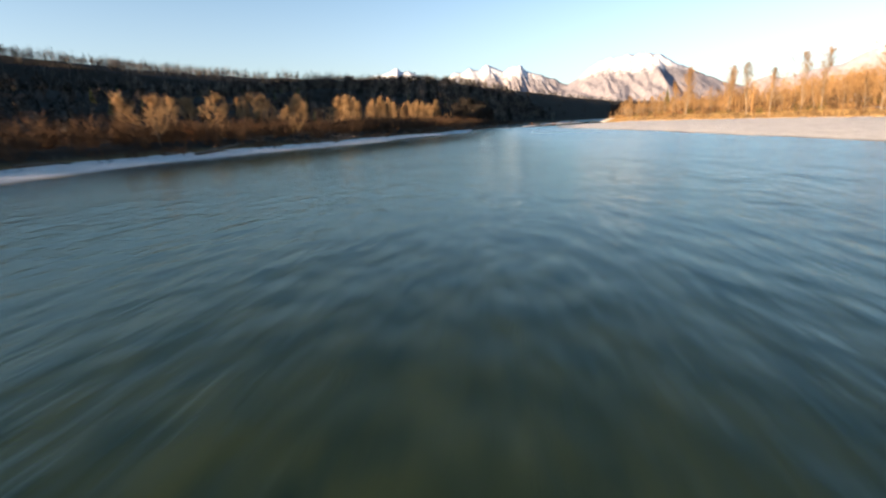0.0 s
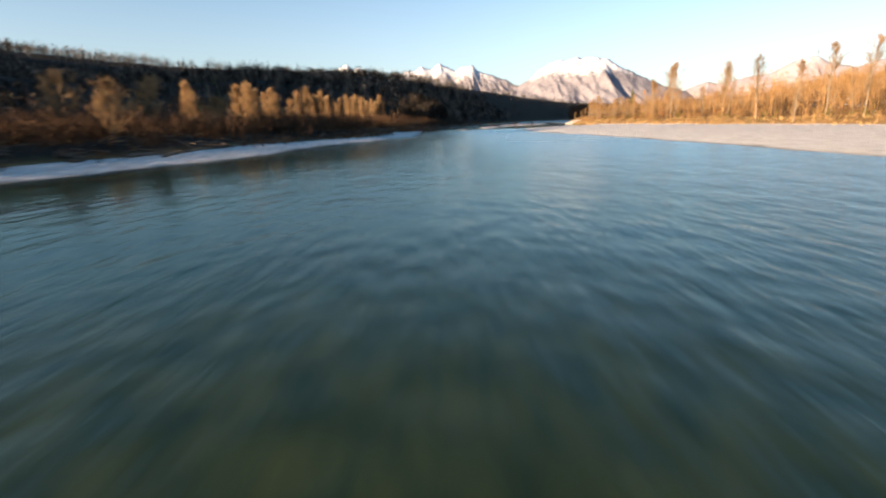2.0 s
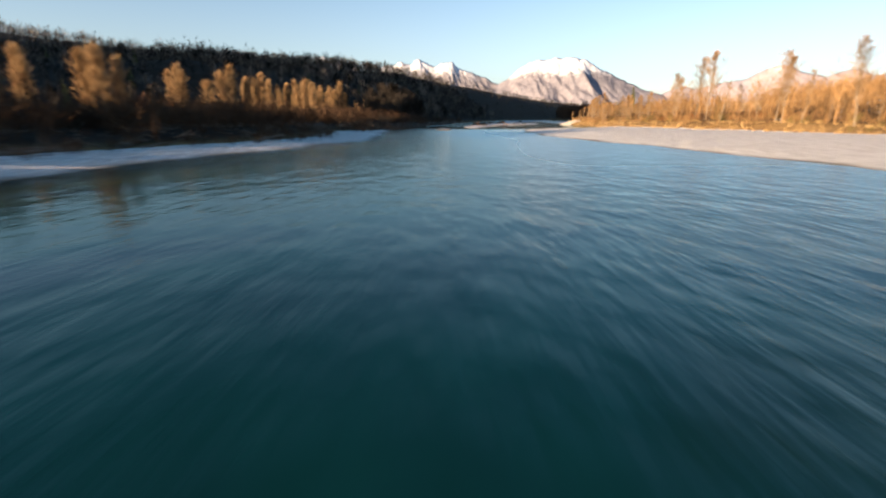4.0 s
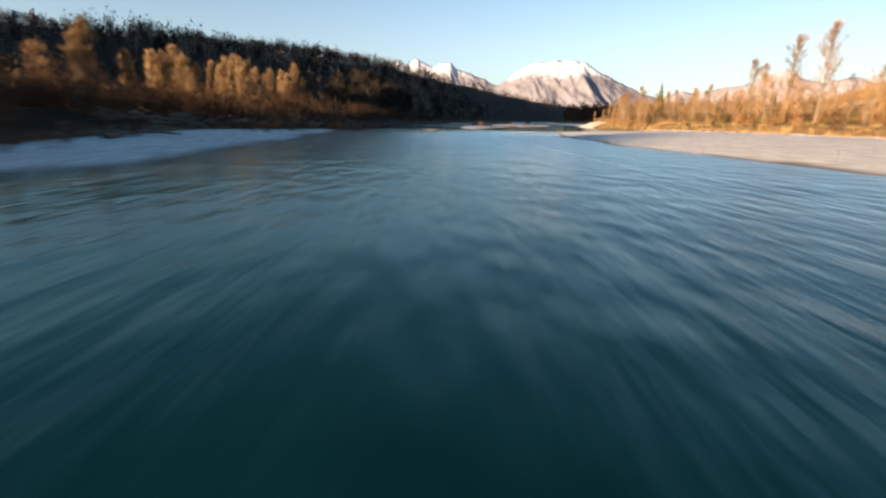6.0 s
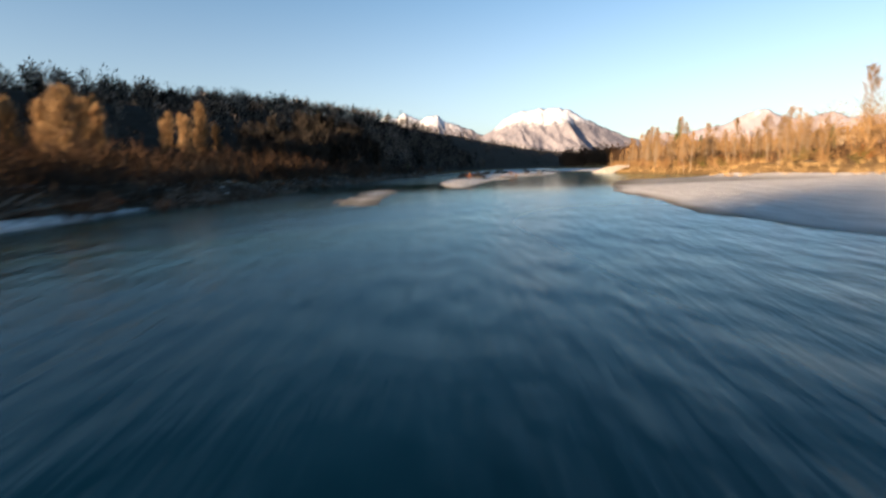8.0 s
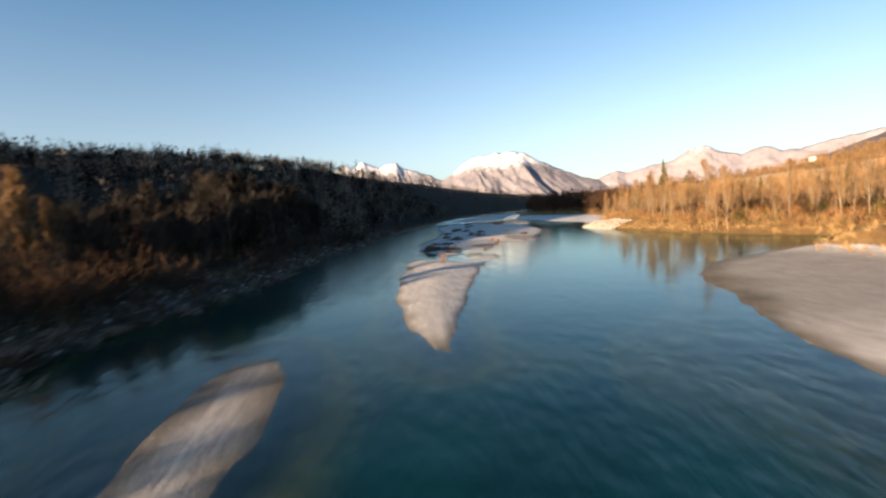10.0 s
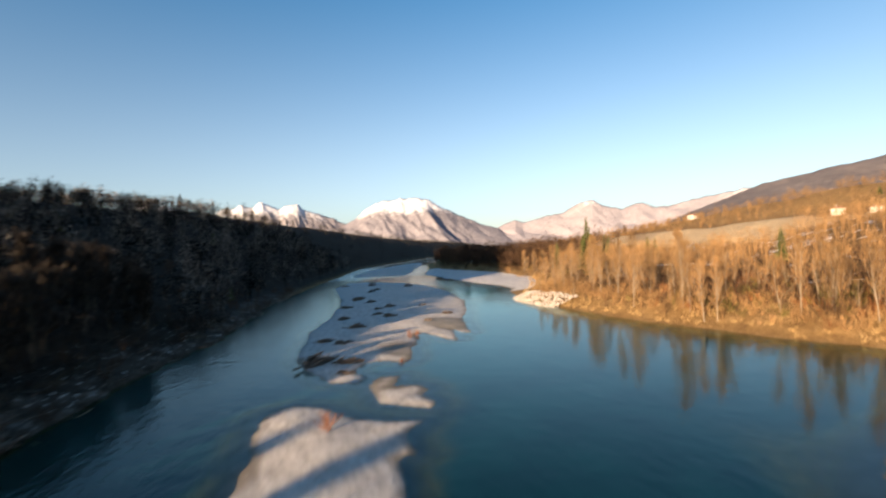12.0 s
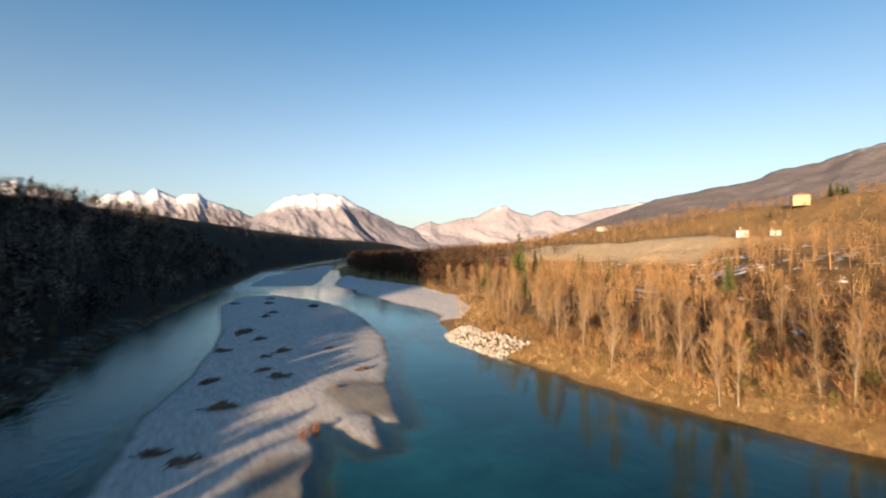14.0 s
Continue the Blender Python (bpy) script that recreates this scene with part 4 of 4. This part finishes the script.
def drift_pile(rng, length, width, rise, sticks):
    """A mat of stranded wood: crossing bent sticks over a low mound."""
    pieces = []
    for _ in range(sticks):
        a = rng.normal(0, 0.5)
        L = rng.uniform(0.15, 0.42) * length
        x, y = rng.normal(0, 0.22) * length, rng.normal(0, 0.3) * width
        z = max(0.03, rise * (1 - (x / length * 1.6) ** 2 - (y / width * 1.5) ** 2) * rng.uniform(0.3, 1.0))
        line = bent(rng, (x - L / 2 * math.cos(a), y - L / 2 * math.sin(a), z), (math.cos(a), math.sin(a), rng.normal(0, 0.12)), L, 3, 0.12, 0.0)
        r = rng.uniform(0.03, 0.11)
        pieces.append(tube(line, [r, r, r * 0.8, r * 0.4], 4))
    return joined(pieces)


def mound(rng, length, width, rise):
    bm = bmesh.new()
    bmesh.ops.create_icosphere(bm, subdivisions=2, radius=1)
    for v in bm.verts:
        k = 1 + rng.uniform(-0.2, 0.2)
        v.co = Vector((v.co.x * length * 0.42 * k, v.co.y * width * 0.42 * k, max(v.co.z, -0.2) * rise * 0.8 * k))
    return bm


DEBRIS = []
for k in range(4):
    root = tagged(new("driftwood_pile"), "dark tangled driftwood pile stranded on pale gravel", "driftwood", "driftwood piles on the gravel bars")
    v, f = drift_pile(gen, 3.2, 1.3, 0.55, 34)
    tagged(child("tangle", tri_mesh("tangle", v, f, DRIFT), root), kind="stuff")
    part("silt_mound", mound(gen, 2.8, 1.1, 0.4), DRIFT, root)
    DEBRIS.append(root)
SPOTS = [(48.7, 296.8, 1.8), (52, 295.1, 1.2), (53.6, 307.3, 0.9), (51.5, 311, 1.0), (58.5, 320.4, 1.2), (58.5, 333.5, 1.1), (63, 354.5, 1.0), (69.6, 372, 1.7), (70.7, 361.3, 1.0), (96, 408.5, 1.6), (67, 330, 1.0), (79.3, 345, 0.7), (78.6, 393.6, 1.0), (77.1, 432.7, 1.2), (50.8, 290.2, 0.7), (66, 335.3, 0.8), (71.7, 347.1, 1.1), (78.7, 328.4, 0.9), (68.2, 344.3, 0.7), (71.7, 320.9, 0.6), (82, 400, 1.0), (86, 424, 1.2), (90, 440, 1.0)]
for i, (x, y, k) in enumerate(SPOTS):
    m = pose(x, y, height_at(x, y) - 0.03, 0, 0, gen.uniform(-40, 40)) @ Matrix.Diagonal((k, k, k, 1))
    (copy_thing(DEBRIS[i % 4], m) if i >= 4 else DEBRIS[i]).matrix_basis = m
for k in range(90):
    y = gen.uniform(60, 400) if k < 55 else gen.uniform(165, 260)
    x = np.interp(y, LEFT_Y, LEFT_X) - np.interp(y, STRIP_Y, STRIP_W) / 0.93 - gen.uniform(-1, 5)
    z = gen.uniform(0.6, 1.4) if k < 55 else gen.uniform(0.8, 1.5)
    ob = copy_thing(DEBRIS[k % 4], pose(x, y, height_at(x, y) - 0.05, 0, 0, 90 + gen.uniform(-40, 40)))
    ob.matrix_basis = pose(x, y, height_at(x, y) - 0.05, 0, 0, 90 + gen.uniform(-40, 40)) @ Matrix.Diagonal((z, z, z, 1))
    tagged(ob, "dark driftwood and root heap along the wooded bank", group="driftwood heaps on the bank")


def log_master(seed):
    r = np.random.default_rng(seed)
    line = bent(r, (-3, 0, 0.18), (1, 0, 0.03), 6, 6, 0.07, 0.0)
    pieces = [tube(line, [0.2, 0.19, 0.17, 0.15, 0.12, 0.09, 0.05], 7)]
    for _ in range(4):
        k = r.integers(2, 6)
        pieces.append(tube(bent(r, line[k], r.normal(0, 1, 3) * (1, 1, 0.4) + (0, 0, 0.5), 1.2, 3, 0.2, 0.1), [0.06, 0.05, 0.03, 0.01], 4))
    v, f = joined(pieces)
    return tagged(new("driftwood_log", tri_mesh("driftwood_log", v, f, DRIFT, True)), "bleached fallen log lying on the gravel strip", "log", "stranded logs")


LOGS = [log_master(s) for s in (3, 4, 5)]
for i in range(18):
    y = gen.uniform(30, 300)
    x = np.interp(y, LEFT_Y, LEFT_X) - np.interp(y, STRIP_Y, STRIP_W) * gen.uniform(0.5, 1.1)
    m = pose(x, y, height_at(x, y), 0, 0, 70 + gen.uniform(-40, 40))
    (copy_thing(LOGS[i % 3], m) if i >= 3 else LOGS[i]).matrix_basis = m

s = pick(4000, (104, 190), (225, 330), lambda x, y, p: (p["db"] > 1.5) & (p["db"] < 60))[:170]
scattered("russet_thicket", BUSHES, s, RUST_TWIG, "russet bramble thicket between the bank trees", "thicket", gen.uniform(0.6, 1.5, len(s)))
# russet bushes on the bars
for x, y, k in ((46.4, 273.1, 1.5), (63.9, 307, 1.4), (65.6, 309, 0.9), (58, 292.6, 0.5)):
    v, f = grow_bush(np.random.default_rng(int(x * 7)), 0.9 * k, 14, 16, 0.03)
    ob = new("russet_bush", tri_mesh("russet_bush", v, f, RUST_TWIG))
    ob.location = (x, y, height_at(x, y) - 0.05)
    tagged(ob, "small russet willow bush on a gravel bar", "bush", "bushes on the bars")

# conifers above the right bank wood
FIR_LABEL = "dark green fir standing above bare trees"
fir_roots = []
for i, (x, y, hh) in enumerate(((167.5, 394, 22.5), (172, 402, 15), (180, 396, 14), (163, 408, 13), (190, 410, 15), (205, 400, 13), (214, 392, 12), (186, 330, 11), (230, 420, 12), (150, 372, 9), (566, 432, 14), (574, 440, 16), (580, 430, 13), (590, 436, 12), (512, 462, 9))):
    r = np.random.default_rng(300 + i)
    root = tagged(new("fir_tree"), FIR_LABEL, "tree")
    root.matrix_basis = pose(x, y, height_at(x, y) - 0.1)
    child("trunk", tri_mesh("trunk", *tube([(0, 0, -0.3), (0, 0, hh * 0.5), (0, 0, hh * 0.98)], [hh * 0.016, hh * 0.01, 0.02], 7), DARK_BARK, True), root)
    v, f = grow_fir(r, hh, 900)
    child("crown", tri_mesh("crown", v, f, NEEDLES), root, "dense green needle boughs")

# houses
def plaster(name, a, b):
    return speckled(name, ((0.3, a), (0.7, b)), 0.4, 3.0, 0.9, 0.15, 0.02)


WHITE_WALL = plaster("white_plaster", (0.5, 0.48, 0.45), (0.64, 0.62, 0.58))
YELLOW_WALL = plaster("yellow_plaster", (0.33, 0.25, 0.15), (0.42, 0.34, 0.22))
TILE_ROOF = plaster("clay_roof", (0.22, 0.12, 0.08), (0.38, 0.22, 0.15))
PANE, _nt, _b = material("window_pane", 0.1)
_b.inputs["Base Color"].default_value = (0.03, 0.035, 0.04, 1)
SHUTTER = plaster("shutter_wood", (0.1, 0.07, 0.05), (0.16, 0.11, 0.08))


def box(bm, x, y, z, a, b, c):
    bmesh.ops.create_cube(bm, size=1, matrix=pose(x, y, z + c / 2) @ Matrix.Diagonal((a, b, c, 1)))


def house(name, label, x, y, turn, a, b, c, rise, wall, floors):
    """A house with a hipped roof, eaves, chimney and rows of windows."""
    root = tagged(new(name), label, "house")
    root.matrix_basis = pose(x, y, height_at(x, y) - 0.3, 0, 0, turn)
    bm = bmesh.new()
    box(bm, 0, 0, 0, a, b, c)
    part("wall", bm, wall, root)
    bm = bmesh.new()
    e, r = 0.6, max(a - b, 0.5) / 2
    lo = [bm.verts.new((sx * (a / 2 + e), sy * (b / 2 + e), c)) for sx, sy in ((-1, -1), (1, -1), (1, 1), (-1, 1))]
    un = [bm.verts.new((v.co.x, v.co.y, c - 0.2)) for v in lo]
    p, q = bm.verts.new((-r, 0, c + rise)), bm.verts.new((r, 0, c + rise))
    for fv in ((lo[0], lo[1], q, p), (lo[1], lo[2], q), (lo[2], lo[3], p, q), (lo[3], lo[0], p), tuple(reversed(un))):
        bm.faces.new(fv)
    for i in range(4):
        bm.faces.new((un[i], un[(i + 1) % 4], lo[(i + 1) % 4], lo[i]))
    part("roof", bm, TILE_ROOF, root, "clay tile roof")
    bm = bmesh.new()
    box(bm, a * 0.2, 0.4, c + rise * 0.4, 0.6, 0.6, rise * 0.6 + 0.6)
    part("chimney", bm, wall, root)
    n = max(2, int(a / 3))
    for fl in range(floors):
        for i in range(n):
            for side in (-1, 1):
                bm = bmesh.new()
                wx, wz = (i + 0.5) / n * a - a / 2, 1.0 + fl * (c / floors)
                box(bm, wx, side * (b / 2 + 0.01), wz, 1.0, 0.08, 1.4)
                w = part("window", bm, PANE, root)
                for sx in (-1, 1):
                    bm = bmesh.new()
                    box(bm, wx + sx * 0.78, side * (b / 2 + 0.03), wz, 0.5, 0.06, 1.4)
                    part("shutter", bm, SHUTTER, w)
    return root


house("white_house", "small white house with a clay roof above the wood", 386, 424, 35, 9, 7, 4.5, 1.6, WHITE_WALL, 1)
house("long_outbuilding", "long low pale outbuilding on the terrace", 402, 412, 30, 22, 6, 3.4, 1.2, WHITE_WALL, 1)
house("villa", "large yellow villa on the hillside terrace", 540, 450, 25, 24, 12, 9, 2.6, YELLOW_WALL, 3)
village = np.random.default_rng(5)
for k in range(26):
    az, d = radians(village.uniform(30, 76)), village.uniform(700, 1700)
    house("village_house", "distant pale village house with a clay roof", 51 + d * math.sin(az), 261 + d * math.cos(az), village.uniform(0, 90), village.uniform(11, 18), 10, village.uniform(5, 8), 2.4, WHITE_WALL, 2)

# loose cobbles on the bars and strips
s = np.concatenate([pick(16000, (-30, 70), (0, 300), lambda x, y, p: (p["shore"] > 0.1) & (p["gravel"] > 0.7))[:1200], pick(4000, (45, 106), (285, 360), lambda x, y, p: (p["shore"] > 0.2) & (p["gravel"] > 0.7))[:400]])
bits = []
for k in range(5):
    bm = bmesh.new()
    bmesh.ops.create_icosphere(bm, subdivisions=1, radius=0.07)
    co = np.array([v.co for v in bm.verts]) * (1.2, 0.9, 0.55)
    bits.append((co, np.array([[v.index for v in f.verts] for f in bm.faces])))
    bm.free()
scattered("cobbles", bits, s, COBBLE, "loose pale river cobbles on the gravel", "cobbles", gen.uniform(0.4, 1.3, len(s)) ** 2)

# stones and sticks thrown up on the left bank
s = pick(9000, (-30, 45), (188, 345), lambda x, y, p: (p["dl"] > 0.2) & (p["dl"] < 13))[:650]
boulders = []
for k in range(5):
    bm = bmesh.new()
    bmesh.ops.create_icosphere(bm, subdivisions=1, radius=0.22)
    co = np.array([v.co for v in bm.verts]) * (1.2, 0.9, 0.5) * gen.uniform(0.8, 1.2, (len(bm.verts), 1))
    boulders.append((co, np.array([[v.index for v in f.verts] for f in bm.faces])))
    bm.free()
scattered("bank_stones", boulders, s, COBBLE, "grey stones strewn over the muddy bank", "stones", gen.uniform(0.35, 1.25, len(s)) ** 1.6)


def stick(rng):
    line = bent(rng, (-0.9, 0, 0.08), (1, 0.1, 0.03), 1.9, 3, 0.16, 0.0)
    twig = bent(rng, line[2], (0.5, rng.normal(0, 1), 0.3), 0.7, 2, 0.15, 0.0)
    return joined([tube(line, [0.06, 0.055, 0.04, 0.02], 4), tube(twig, [0.03, 0.02, 0.01], 3)])


STICKS = [stick(gen) for _ in range(6)]
s = pick(12000, (-40, 45), (70, 345), lambda x, y, p: (p["dl"] > np.interp(y, STRIP_Y, STRIP_W) - 0.5) & (p["dl"] < np.interp(y, STRIP_Y, STRIP_W) + 14))[:1100]
scattered("stranded_branches", STICKS, s, DRIFT, "grey broken branches littering the wooded bank", "branches", gen.uniform(0.5, 1.8, len(s)))

# dry grass tufts where the gravel and the wood of the right bank meet
STRAW = twig_material("straw", (0.2, 0.125, 0.05), (0.46, 0.32, 0.15), 0.2)
TUFTS = [grow_bush(gen, 0.55, 10, 3, 0.035) for _ in range(5)]
s = pick(16000, (60, 150), (40, 420), lambda x, y, p: (p["db"] > -2.5) & (p["db"] < 9) & (p["dr"] > 0.8))[:1700]
scattered("dry_grass", TUFTS, s, STRAW, "straw-coloured dry grass tufts along the river bank", "grass", gen.uniform(0.5, 1.7, len(s)))
s = pick(5000, (108, 150), (255, 302), lambda x, y, p: p["db"] > 3)
# dark bushes added in place of the shade in a hollow
scattered("ivy_thicket", BUSHES, s[:90], SHADED_BRAMBLE, "dark bramble bushes added for the shade of a hollow between trees", "thicket", gen.uniform(0.9, 2.0, 90))
scattered("green_shrubs", BUSHES, s[90:150], OLIVE_TWIG, "olive green evergreen shrubs in the river wood", "thicket", gen.uniform(0.8, 1.7, 60))
s = pick(9000, (98, 140), (262, 350), lambda x, y, p: (p["db"] > 2.2) & (p["db"] < 14) & (p["dr"] > 3))[:420]
scattered("bank_brush", BUSHES, s, GOLD_TWIG, "golden brushwood at the edge of the river wood", "thicket", gen.uniform(0.4, 1.25, len(s)))
s = pick(14000, (-60, 22), (20, 262), lambda x, y, p: (p["dl"] > np.interp(y, STRIP_Y, STRIP_W) - 4.5) & (p["dl"] < np.interp(y, STRIP_Y, STRIP_W) + 6) & (fbm(x, y, 7, 2, 31) > 0.1))[:520]
scattered("bank_hummocks", BUSHES, s, SHADED_BRAMBLE, "low dark hummocks of dead stalks behind the gravel strip", "thicket", gen.uniform(0.25, 0.75, len(s)))
s = pick(9000, (-70, 8), (60, 312), lambda x, y, p: (p["dl"] > np.interp(y, STRIP_Y, STRIP_W) + 6) & (p["dl"] > 20) & (p["dl"] < 44))[:90]
scattered("willow_shrubs", BUSHES, s[:50], RIVER_TWIG, "tan willow shrubs at the foot of the bank poplars", "thicket", gen.uniform(1.2, 2.6, 50))
scattered("russet_shrubs", BUSHES, s[50:], RUST_TWIG, "russet brown shrubs at the foot of the bank poplars", "thicket", gen.uniform(0.9, 2.2, len(s) - 50))
